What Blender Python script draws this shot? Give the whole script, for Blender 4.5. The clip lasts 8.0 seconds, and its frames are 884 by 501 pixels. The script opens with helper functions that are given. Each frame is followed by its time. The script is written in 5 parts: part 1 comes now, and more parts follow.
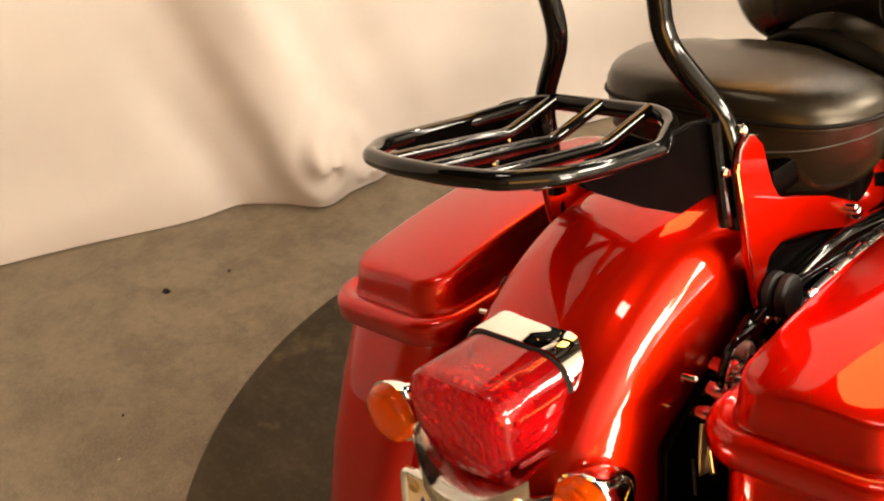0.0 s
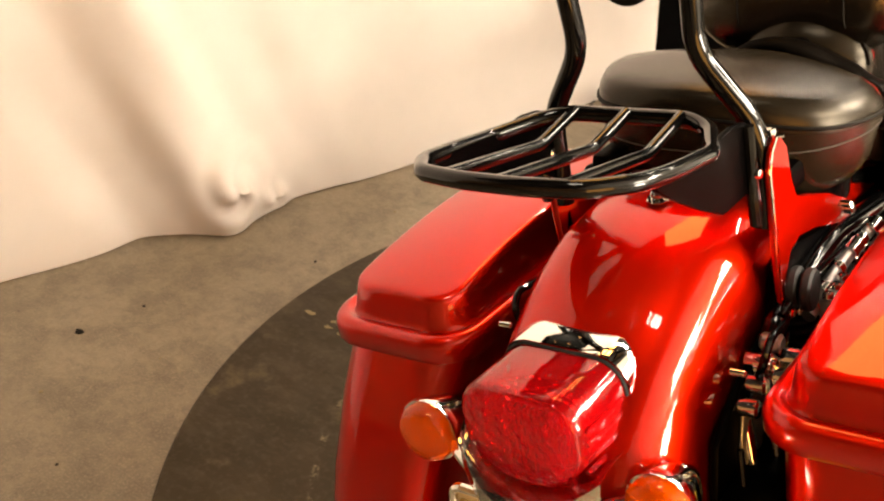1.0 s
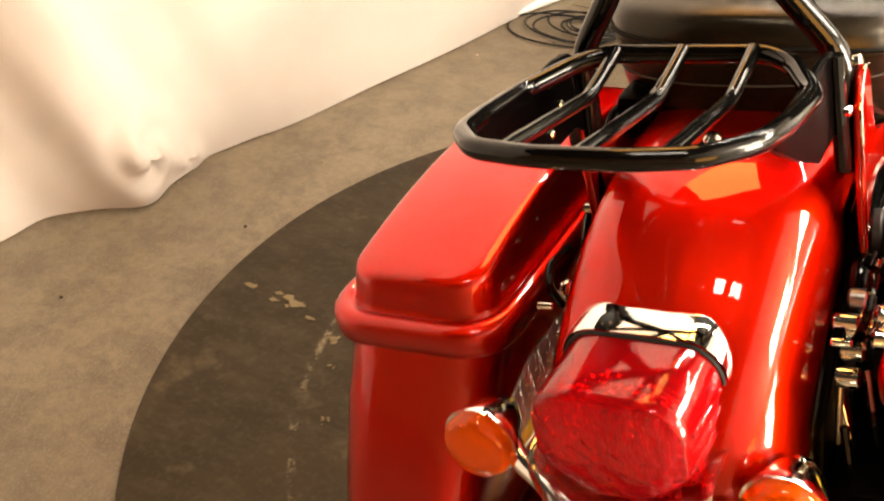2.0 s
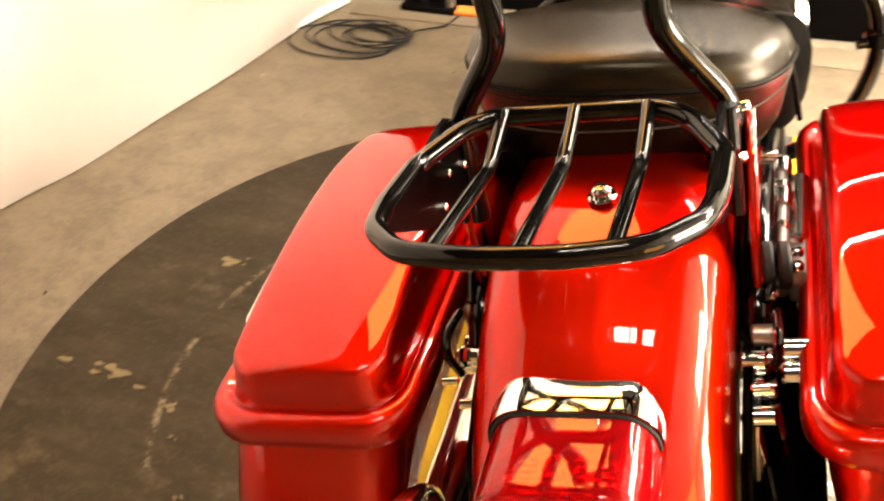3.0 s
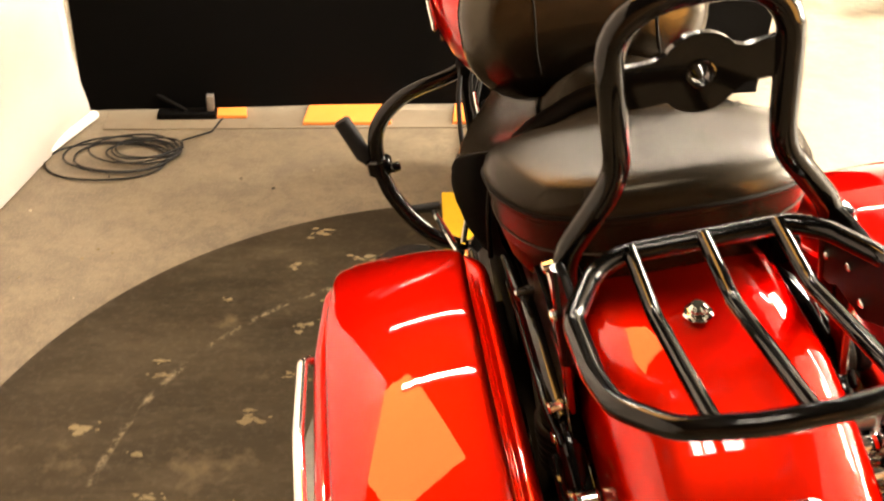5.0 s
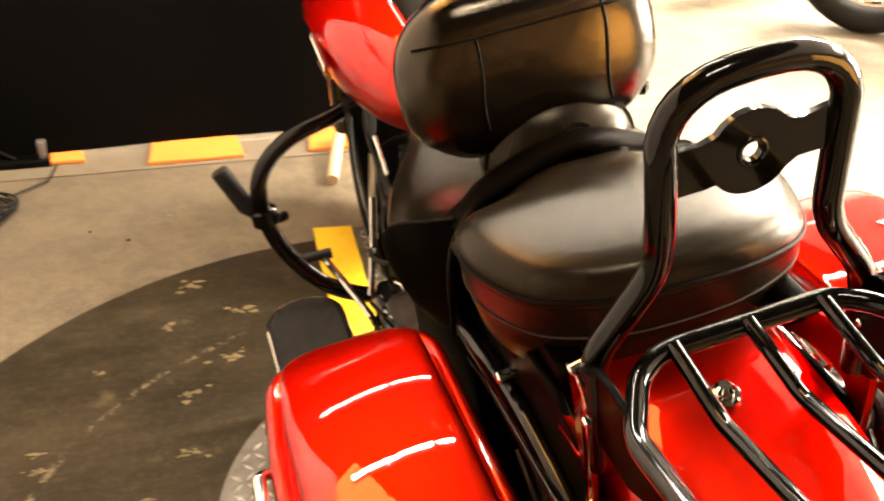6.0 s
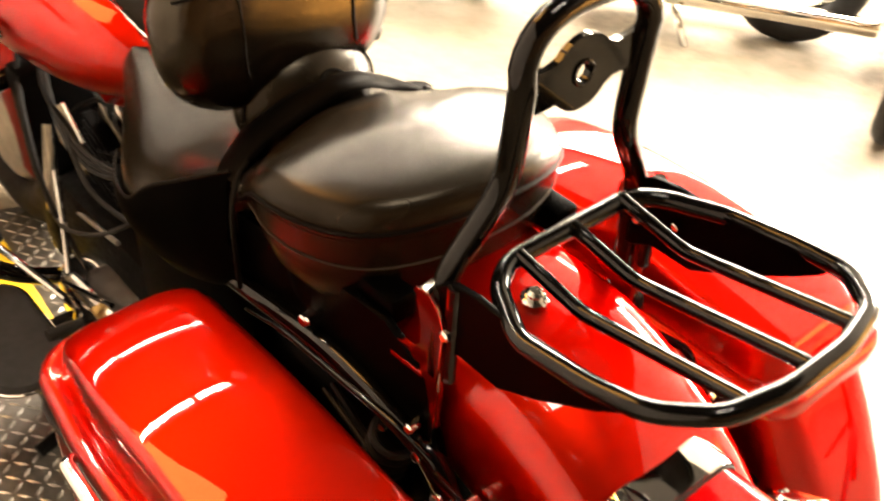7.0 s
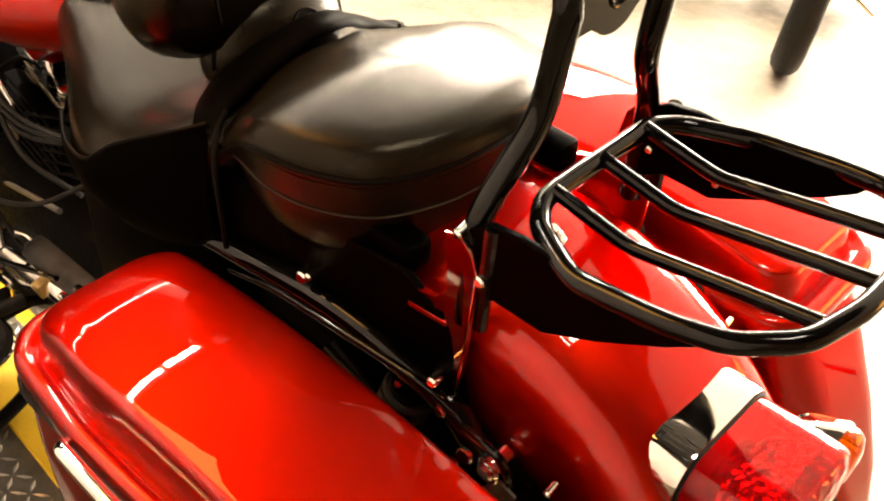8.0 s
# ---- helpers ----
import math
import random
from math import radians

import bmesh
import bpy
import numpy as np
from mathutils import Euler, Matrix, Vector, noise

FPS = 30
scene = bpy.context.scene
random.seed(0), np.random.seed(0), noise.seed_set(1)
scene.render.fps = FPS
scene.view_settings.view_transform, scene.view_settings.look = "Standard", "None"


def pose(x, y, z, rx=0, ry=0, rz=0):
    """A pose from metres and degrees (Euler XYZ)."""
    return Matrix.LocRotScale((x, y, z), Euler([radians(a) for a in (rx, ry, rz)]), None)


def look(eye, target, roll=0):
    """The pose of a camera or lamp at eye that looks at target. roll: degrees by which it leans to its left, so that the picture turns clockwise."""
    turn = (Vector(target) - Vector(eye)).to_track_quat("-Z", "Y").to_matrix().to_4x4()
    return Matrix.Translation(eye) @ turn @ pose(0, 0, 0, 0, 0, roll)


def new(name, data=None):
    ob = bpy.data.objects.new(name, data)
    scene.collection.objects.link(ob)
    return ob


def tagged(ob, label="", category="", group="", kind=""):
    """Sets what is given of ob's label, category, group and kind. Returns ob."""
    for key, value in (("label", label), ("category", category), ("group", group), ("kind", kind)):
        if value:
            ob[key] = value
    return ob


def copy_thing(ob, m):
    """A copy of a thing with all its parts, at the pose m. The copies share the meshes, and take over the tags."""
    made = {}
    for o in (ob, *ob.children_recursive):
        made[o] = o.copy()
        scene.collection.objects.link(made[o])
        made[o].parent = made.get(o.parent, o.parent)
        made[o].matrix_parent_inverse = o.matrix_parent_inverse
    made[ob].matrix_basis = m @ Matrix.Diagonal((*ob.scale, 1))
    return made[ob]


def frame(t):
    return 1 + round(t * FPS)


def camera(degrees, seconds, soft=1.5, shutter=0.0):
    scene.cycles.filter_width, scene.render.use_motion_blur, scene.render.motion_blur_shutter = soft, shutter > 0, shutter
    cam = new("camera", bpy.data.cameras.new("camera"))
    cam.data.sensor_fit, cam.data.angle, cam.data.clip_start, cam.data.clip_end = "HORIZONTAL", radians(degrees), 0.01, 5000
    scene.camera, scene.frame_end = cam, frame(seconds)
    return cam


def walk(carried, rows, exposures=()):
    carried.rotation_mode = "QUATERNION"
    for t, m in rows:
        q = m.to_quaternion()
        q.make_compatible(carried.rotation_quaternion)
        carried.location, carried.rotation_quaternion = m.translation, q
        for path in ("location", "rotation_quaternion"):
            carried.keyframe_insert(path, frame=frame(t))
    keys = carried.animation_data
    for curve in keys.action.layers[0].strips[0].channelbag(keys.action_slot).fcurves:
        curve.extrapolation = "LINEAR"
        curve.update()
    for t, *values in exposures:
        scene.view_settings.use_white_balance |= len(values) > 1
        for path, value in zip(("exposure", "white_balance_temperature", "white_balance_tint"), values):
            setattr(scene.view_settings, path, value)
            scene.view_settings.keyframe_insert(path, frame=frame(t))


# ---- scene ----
cam = camera(44.39, 8.0, soft=2.0, shutter=0.5)
PATH = [
    (0, (0.4911, -0.8717, 1.4909), (-0.4522, -0.0276, 0.6862), -2.87),
    (0.5, (0.3867, -0.9909, 1.5068), (-0.4439, -0.0270, 0.7125), -1.90),
    (1, (0.3121, -1.0365, 1.4868), (-0.4619, -0.0173, 0.7044), -0.24),
    (1.5, (0.2021, -0.9980, 1.4422), (-0.4651, 0.0393, 0.5885), -1.41),
    (1.7, (0.1317, -0.9843, 1.4282), (-0.5073, 0.0594, 0.5609), -1.64),
    (2.8, (-0.0662, -0.8815, 1.4651), (-0.4537, 0.2525, 0.5629), -0.64),
    (3, (-0.1117, -0.8934, 1.4713), (-0.4073, 0.2732, 0.5758), 0.26),
    (3.5, (-0.2634, -0.9261, 1.4937), (-0.3640, 0.2950, 0.6284), 2.99),
    (4, (-0.3947, -0.9694, 1.4791), (-0.3196, 0.2789, 0.6507), 4.21),
    (4.5, (-0.4715, -0.9550, 1.4919), (-0.3203, 0.2908, 0.6703), 4.70),
    (4.7, (-0.5097, -0.9007, 1.4855), (-0.3722, 0.3506, 0.6699), 3.73),
    (5.8, (-0.6719, -0.6437, 1.4925), (-0.3146, 0.5761, 0.6961), 2.76),
    (6, (-0.7038, -0.6090, 1.4898), (-0.2831, 0.5864, 0.6874), 4.10),
    (6.5, (-0.8335, -0.5387, 1.4814), (-0.1345, 0.5271, 0.6905), 8.04),
    (7, (-0.9528, -0.5336, 1.4556), (-0.0161, 0.3519, 0.6884), 11.71),
    (7.5, (-1.0085, -0.4957, 1.4312), (-0.0107, 0.3043, 0.6474), 11.49),
    (8, (-1.0122, -0.4130, 1.3930), (0.0248, 0.3277, 0.6018), 12.20),
]
walk(cam, [(t, look(eye, target, roll)) for t, eye, target, roll in PATH],
     exposures=[(0.0, -0.50), (0.5, -0.36), (1.5, -0.16), (3.0, 0.3), (4.5, 0.38), (6.0, 0.4), (7.0, 0.22), (7.5, 0.02), (8.0, -0.06)])

# ---- world and lights ----
world = bpy.data.worlds.new("world")
scene.world = world
world.use_nodes = True
world.node_tree.nodes["Background"].inputs[0].default_value = (1.0, 0.86, 0.7, 1)
world.node_tree.nodes["Background"].inputs[1].default_value = 0.0015


def lamp(name, eye, target, size_x, size_y, watts, colour):
    data = bpy.data.lights.new(name, "AREA")
    data.shape, data.size, data.size_y, data.energy, data.color = "RECTANGLE", size_x, size_y, watts, colour
    ob = new(name, data)
    ob.matrix_world = look(eye, target)
    return ob


WARM, NEUTRAL = (1.0, 0.46, 0.10), (1.0, 0.87, 0.70)
CEILING = 4.0
# ceiling fixtures: x, y, length along x, width, watts
FIXTURES = [(x, 5.4, 1.38, 0.10, 34) for x in (-1.0, 0.45, 1.9)]
FIXTURES += [(-0.93, -0.75, 0.27, 0.30, 15), (-0.60, -0.75, 0.27, 0.30, 15), (-0.27, -0.75, 0.27, 0.30, 15)]
FIXTURES += [(5.3, 0.6, 2.0, 2.2, 1200), (4.3, 3.9, 2.4, 2.2, 1900), (6.6, 2.6, 1.6, 1.3, 520)]
for fx, fy, fl, fw, watts in FIXTURES:
    lamp("fixture_lamp", (fx, fy, CEILING - 0.09), (fx, fy + 0.001, 0), fl, fw, watts, NEUTRAL)
# unseen light bars added over the black cloth to brighten the floor and streak the lids: x, y, z, length along x,
# width, watts
BARS = [(x, 2.16, 2.76, 0.88, 0.064, 40) for x in (-0.68, 0.25, 1.18)]
for bx, by, bz, bl, bw, watts in BARS:
    lamp("fill_bar_lamp", (bx, by, bz - 0.012), (bx, by + 0.001, 0), bl, bw, watts, NEUTRAL)
# the bright shop window at the far side of the showroom
WINDOW = (7.98, -1.0, 1.6, 0.6, 3.0)
lamp("window_lamp", (WINDOW[0] - 0.06, (WINDOW[1] + WINDOW[2]) / 2, (WINDOW[3] + WINDOW[4]) / 2), (0, (WINDOW[1] + WINDOW[2]) / 2, (WINDOW[3] + WINDOW[4]) / 2), WINDOW[2] - WINDOW[1], WINDOW[4] - WINDOW[3], 1700, NEUTRAL)
# warm studio softboxes, one hung above the curtains and one behind the bike: eye, target, width, height, watts
SOFTBOXES = [((-1.30, 1.70, 3.05), (-0.55, 0.1, 0.8), 1.0, 1.1, 46), ((1.60, -1.45, 1.10), (-0.1, 0.45, 0.98), 1.15, 0.95, 38)]
for eye, target, sx, sy, watts in SOFTBOXES:
    lamp("softbox_lamp", eye, target, sx, sy, watts, WARM)

# ---- materials ----


class Nodes:
    """A small wrapper round a node material."""

    def __init__(self, name, **inputs):
        self.mat = bpy.data.materials.new(name)
        self.mat.use_nodes = True
        self.tree = self.mat.node_tree
        self.bsdf = self.tree.nodes["Principled BSDF"]
        for key, value in inputs.items():
            self.put(key, value)

    def put(self, key, value):
        socket = self.bsdf.inputs[key.replace("_", " ")]
        if isinstance(value, bpy.types.NodeSocket):
            self.tree.links.new(value, socket)
        else:
            socket.default_value = (*value, 1.0) if isinstance(value, tuple) and len(value) == 3 else value

    def node(self, kind, links=(), **props):
        n = self.tree.nodes.new(kind)
        for key, value in props.items():
            if key in n.inputs:
                n.inputs[key].default_value = value
            else:
                setattr(n, key, value)
        for key, value in links:
            self.tree.links.new(value, n.inputs[key])
        return n

    def coords(self):
        return self.node("ShaderNodeTexCoord").outputs["Object"]

    def noise(self, scale, detail=4.0, rough=0.55, vector=None):
        n = self.node("ShaderNodeTexNoise", [("Vector", vector or self.coords())], Scale=scale, Detail=detail, Roughness=rough)
        return n.outputs["Fac"]

    def ramp(self, fac, *stops):
        n = self.node("ShaderNodeValToRGB", [("Fac", fac)])
        while len(n.color_ramp.elements) < len(stops):
            n.color_ramp.elements.new(0.5)
        for e, (at, value) in zip(n.color_ramp.elements, stops):
            e.position, e.color = at, (*value, 1.0) if isinstance(value, tuple) else (value, value, value, 1.0)
        return n.outputs["Color"]

    def mix(self, fac, a, b, how="MIX"):
        n = self.node("ShaderNodeMix", data_type="RGBA", blend_type=how)
        for key, value in ((0, fac), (6, a), (7, b)):
            if isinstance(value, bpy.types.NodeSocket):
                self.tree.links.new(value, n.inputs[key])
            else:
                n.inputs[key].default_value = (*value, 1.0) if isinstance(value, tuple) else value
        return n.outputs[2]

    def bump(self, height, strength=0.3, distance=0.002):
        n = self.node("ShaderNodeBump", [("Height", height)], Strength=strength, Distance=distance)
        self.put("Normal", n.outputs["Normal"])
        return self


def red_paint():
    m = Nodes("red_metallic_paint", Metallic=1.0, Roughness=0.43, Specular_Tint=(0.55, 0.03, 0.015), Coat_Weight=1.0, Coat_Roughness=0.008, Coat_IOR=1.43)
    m.put("Base_Color", m.ramp(m.noise(3.0), (0.3, (0.43, 0.0064, 0.0004)), (0.7, (0.49, 0.0082, 0.0006))))
    flakes = m.noise(2600.0, 1.0)
    return m.bump(flakes, 0.05, 0.0003).mat


def gloss_black():
    m = Nodes("gloss_black_paint", Base_Color=(0.0016, 0.0014, 0.0012), Specular_IOR_Level=0.22, Coat_Weight=0.15, Coat_Roughness=0.03)
    m.put("Roughness", m.ramp(m.noise(60.0), (0.3, 0.06), (0.8, 0.13)))
    return m.bump(m.noise(35.0, 2.0), 0.03, 0.001).mat


def chrome():
    m = Nodes("chrome", Base_Color=(0.78, 0.76, 0.72), Metallic=1.0)
    m.put("Roughness", m.ramp(m.noise(45.0), (0.35, 0.035), (0.8, 0.12)))
    return m.mat


def dull_metal(name, colour, rough):
    m = Nodes(name, Metallic=0.9)
    m.put("Base_Color", m.ramp(m.noise(30.0), (0.3, tuple(c * 0.6 for c in colour)), (0.75, colour)))
    m.put("Roughness", m.ramp(m.noise(70.0), (0.3, rough), (0.8, min(1.0, rough + 0.25))))
    return m.bump(m.noise(160.0), 0.15, 0.0006).mat


def leather(name="black_leather", colour=(0.0045, 0.0031, 0.0016), rough=0.23, shine=0.20):
    m = Nodes(name, Specular_IOR_Level=shine, Specular_Tint=(1.0, 0.88, 0.70))
    m.put("Base_Color", m.ramp(m.noise(9.0), (0.3, colour), (0.75, tuple(c * 1.9 for c in colour))))
    m.put("Roughness", m.ramp(m.noise(4.0, 1.0, 0.5), (0.2, rough), (0.8, rough + 0.05)))
    cells = m.node("ShaderNodeTexVoronoi", [("Vector", m.coords())], Scale=520.0, feature="DISTANCE_TO_EDGE").outputs["Distance"]
    grain = m.ramp(cells, (0.0, 0.0), (0.16, 1.0))
    fine_grain = m.node("ShaderNodeBump", [("Height", grain)], Strength=0.10, Distance=0.0006)
    folds = m.node("ShaderNodeBump", [("Height", m.noise(7.0, 0.0, 0.5)), ("Normal", fine_grain.outputs["Normal"])], Strength=0.08, Distance=0.004)
    m.put("Normal", folds.outputs["Normal"])
    return m.mat


def rubber(name="black_rubber", colour=(0.004, 0.0036, 0.0032), rough=0.55):
    m = Nodes(name, Specular_IOR_Level=0.3)
    m.put("Base_Color", m.ramp(m.noise(20.0), (0.3, colour), (0.8, tuple(c * 1.8 for c in colour))))
    m.put("Roughness", m.ramp(m.noise(45.0), (0.3, rough), (0.8, min(1, rough + 0.2))))
    return m.bump(m.noise(220.0), 0.25, 0.0008).mat


def lens(name, colour, rough=0.06, clear=0.72, prisms=0.0, shine=0.5):
    m = Nodes(name, Base_Color=colour, Roughness=rough, Transmission_Weight=clear, IOR=1.42, Specular_IOR_Level=shine)
    if prisms:
        cells = m.node("ShaderNodeTexVoronoi", [("Vector", m.coords())], Scale=75.0).outputs["Distance"]
        m.bump(m.mix(0.4, cells, m.noise(30.0, 2.0)), prisms, 0.005)
    return m.mat


def concrete():
    m = Nodes("brown_concrete", Specular_IOR_Level=0.45)
    co = m.coords()
    big, mid, small, fine = m.noise(0.8, 5.0, 0.6, co), m.noise(8.0, 8.0, 0.72, co), m.noise(45.0, 5.0, 0.7, co), m.noise(190.0, 4.0, 0.75, co)
    a = m.ramp(big, (0.3, (0.125, 0.097, 0.060)), (0.7, (0.190, 0.154, 0.102)))
    b = m.mix(m.ramp(mid, (0.44, 0.0), (0.60, 0.85)), a, (0.100, 0.079, 0.052))
    c = m.mix(m.ramp(small, (0.35, 0.55), (0.6, 0.0)), b, (0.085, 0.067, 0.045))
    d = m.mix(m.ramp(fine, (0.5, 0.0), (0.72, 0.75)), c, (0.26, 0.22, 0.16))
    specks = m.ramp(m.noise(34.0, 2.0, 0.5, co), (0.77, 0.0), (0.79, 0.8))
    pits = m.ramp(m.noise(21.0, 3.0, 0.6, m.node("ShaderNodeMapping", [("Vector", co)], Location=(5.3, 2.1, 0)).outputs["Vector"]), (0.24, 0.85), (0.27, 0.0))
    m.put("Base_Color", m.mix(pits, m.mix(specks, d, (0.45, 0.39, 0.28)), (0.04, 0.03, 0.02)))
    m.put("Roughness", m.ramp(mid, (0.3, 0.36), (0.7, 0.62)))
    return m.bump(m.mix(0.5, mid, fine), 0.3, 0.003).mat


def mat_rubber():
    m = Nodes("scuffed_black_mat", Specular_Tint=(1.0, 0.82, 0.56), Specular_IOR_Level=0.30)
    co = m.coords()
    base = m.ramp(m.noise(3.5, 6.0, 0.65, co), (0.32, (0.0055, 0.0038, 0.0020)), (0.68, (0.0200, 0.0145, 0.0078)))

    def streaks(turn, scale, low, high, most):
        stretched = m.node("ShaderNodeMapping", [("Vector", co)])
        stretched.inputs["Scale"].default_value = scale
        stretched.inputs["Rotation"].default_value = (0, 0, turn)
        return m.ramp(m.noise(1.0, 7.0, 0.75, stretched.outputs["Vector"]), (low, 0.0), (high, most))

    dusty = m.mix(streaks(0.5, (3.0, 9.0, 4.0), 0.46, 0.74, 0.34), base, (0.10, 0.080, 0.048))
    thin = m.mix(streaks(-0.85, (2.2, 60.0, 2.0), 0.67, 0.73, 0.35), dusty, (0.26, 0.22, 0.15))
    patches = m.ramp(m.noise(5.5, 5.0, 0.6, m.node("ShaderNodeMapping", [("Vector", co)], Location=(3.1, 7.7, 0)).outputs["Vector"]), (0.60, 0.0), (0.74, 0.55))
    thin = m.mix(patches, thin, (0.16, 0.125, 0.068))
    out = m.node("ShaderNodeVectorMath", [(0, co)], operation="LENGTH").outputs["Value"]
    arc = m.ramp(out, (0.836, 0.0), (0.842, 1.0), (0.848, 1.0), (0.856, 0.0))
    broken = m.ramp(m.noise(16.0, 6.0, 0.8, co), (0.50, 0.0), (0.62, 0.8))
    worn = m.mix(m.mix(1.0, arc, broken, "MULTIPLY"), thin, (0.24, 0.20, 0.13))
    m.put("Base_Color", m.mix(m.ramp(m.noise(70.0, 4.0, 0.6, co), (0.5, 0.0), (0.8, 0.25)), worn, (0.10, 0.082, 0.058)))
    m.put("Roughness", m.ramp(m.noise(9.0, 4.0, 0.6, co), (0.3, 0.46), (0.8, 0.62)))
    return m.bump(m.noise(120.0, 3.0), 0.08, 0.001).mat


def cloth(name, colour, rough=0.9, sheen=0.0):
    m = Nodes(name, Sheen_Weight=sheen)
    weave = m.node("ShaderNodeTexWave", [("Vector", m.coords())], Scale=320.0, Distortion=1.5).outputs["Fac"]
    m.put("Base_Color", m.ramp(m.noise(2.2, 5.0), (0.3, tuple(c * 0.88 for c in colour)), (0.7, colour)))
    m.put("Roughness", rough)
    m.put("Specular_IOR_Level", 0.1)
    return m.bump(m.mix(0.4, weave, m.noise(40.0)), 0.12, 0.0012).mat


def painted(name, colour, rough=0.6, wear=0.3):
    m = Nodes(name)
    worn = m.ramp(m.noise(28.0, 6.0, 0.7), (0.55, 0.0), (0.75, wear))
    m.put("Base_Color", m.mix(worn, colour, tuple(c * 0.35 for c in colour)))
    m.put("Roughness", m.ramp(m.noise(20.0), (0.3, rough), (0.8, min(1, rough + 0.2))))
    return m.bump(m.noise(90.0), 0.15, 0.0008).mat


RED, BLACK, CHROME = red_paint(), gloss_black(), chrome()
LEATHER, LEATHER_SIDE = leather(), leather("matt_black_leather", (0.0012, 0.0009, 0.0007), 0.5, 0.07)
LEATHER_DULL = leather("dull_black_leather", (0.0014, 0.0010, 0.0007), 0.45, 0.015)
LEATHER_PAD = leather("polished_black_leather", (0.0022, 0.0016, 0.0010), 0.07, 0.6)
RUBBER, STEEL = rubber(), dull_metal("brushed_steel", (0.55, 0.53, 0.5), 0.3)
ENGINE_BLACK = dull_metal("black_engine_casting", (0.004, 0.0036, 0.0032), 0.5)
SATIN_BLACK = leather("satin_black_paint", (0.0004, 0.0003, 0.0003), 0.3, 0.015)


def faceted():
    m = Nodes("faceted_reflector", Base_Color=(0.8, 0.78, 0.75), Metallic=1.0, Roughness=0.12)
    cells = m.node("ShaderNodeTexVoronoi", [("Vector", m.coords())], Scale=95.0).outputs["Distance"]
    return m.bump(cells, 0.9, 0.006).mat


FACET = faceted()
BRASS = dull_metal("brass", (0.62, 0.43, 0.16), 0.28)
PLATE_STEEL = dull_metal("diamond_plate_steel", (0.25, 0.23, 0.20), 0.34)
LUG_STEEL = dull_metal("worn_lug_steel", (0.55, 0.52, 0.46), 0.26)
RED_LENS, AMBER_LENS = lens("red_lens", (0.95, 0.014, 0.020), 0.02, 0.93), lens("amber_lens", (1.0, 0.125, 0.0), 0.04, 0.75, 0.3, 0.25)
PRISM_LENS = lens("prismatic_red_lens", (1.0, 0.012, 0.040), 0.03, 0.86, 0.9, 0.3)
CONCRETE, MAT = concrete(), mat_rubber()
WHITE_CLOTH, BLACK_CLOTH = cloth("white_backdrop_cloth", (0.80, 0.725, 0.665)), cloth("black_cloth", (0.0020, 0.0015, 0.0010), 0.9, 0.0)
YELLOW, ORANGE, WHITE_PAINT = painted("yellow_paint", (0.75, 0.47, 0.01)), painted("orange_paint", (0.80, 0.22, 0.03), 0.6, 0.1), painted("white_paint", (0.78, 0.75, 0.70), 0.55, 0.05)
TAN_WALL = painted("tan_wall_paint", (0.24, 0.13, 0.05), 0.7, 0.08)
CREAM, BLUE = painted("cream_plate_paint", (0.75, 0.66, 0.48), 0.4, 0.05), painted("blue_ink", (0.02, 0.05, 0.25), 0.5, 0.0)
THREAD, GOLD_RUST = painted("brown_thread", (0.022, 0.013, 0.007), 0.8, 0.0), painted("dried_tape_residue", (0.17, 0.132, 0.068), 0.85, 0.7)
WOOD = painted("pale_wood", (0.55, 0.40, 0.24), 0.7, 0.2)

# ---- mesh helpers ----


def finish(bm, name, material, smooth=True, sharp=35.0):
    bmesh.ops.recalc_face_normals(bm, faces=bm.faces)
    me = bpy.data.meshes.new(name)
    bm.to_mesh(me)
    bm.free()
    me.materials.append(material)
    if smooth:
        me.shade_smooth()
        me.set_sharp_from_angle(angle=radians(sharp))
    return me


def part(name, bm, material, parent, label="", smooth=True, sharp=35.0):
    ob = new(name, finish(bm, name, material, smooth, sharp))
    ob.parent = parent
    return tagged(ob, label)


def thing(name, bm, material, label, category, group="", kind="", smooth=True, sharp=35.0):
    return tagged(new(name, finish(bm, name, material, smooth, sharp)), label, category, group, kind)


def root(name, label, category, m=None, group=""):
    ob = new(name)
    ob.empty_display_size = 0.1
    if m:
        ob.matrix_world = m
    return tagged(ob, label, category, group)


def spline(points, steps=8, closed=False):
    """Catmull-Rom through the points."""
    p = [Vector(q) for q in points]
    n, out = len(p), []
    for i in range(n if closed else n - 1):
        a, b, c, d = (p[(i - 1) % n], p[i], p[(i + 1) % n], p[(i + 2) % n]) if closed else (p[max(i - 1, 0)], p[i], p[i + 1], p[min(i + 2, n - 1)])
        for s in range(steps):
            t = s / steps
            out.append(0.5 * (2 * b + (c - a) * t + (2 * a - 5 * b + 4 * c - d) * t * t + (3 * b - a - 3 * c + d) * t ** 3))
    if not closed:
        out.append(p[-1])
    return out


def bent(points, radius, steps=6, closed=False):
    """A polyline with its corners rounded, as a bent tube."""
    p = [Vector(q) for q in points]
    n, out = len(p), []
    for i in range(n):
        if not closed and i in (0, n - 1):
            out.append(p[i])
            continue
        a, b, c = p[(i - 1) % n], p[i], p[(i + 1) % n]
        d = min(radius, 0.45 * (a - b).length, 0.45 * (c - b).length)
        s, e = b + (a - b).normalized() * d, b + (c - b).normalized() * d
        for k in range(steps + 1):
            t = k / steps
            out.append(s * (1 - t) ** 2 + b * 2 * t * (1 - t) + e * t * t)
    return out


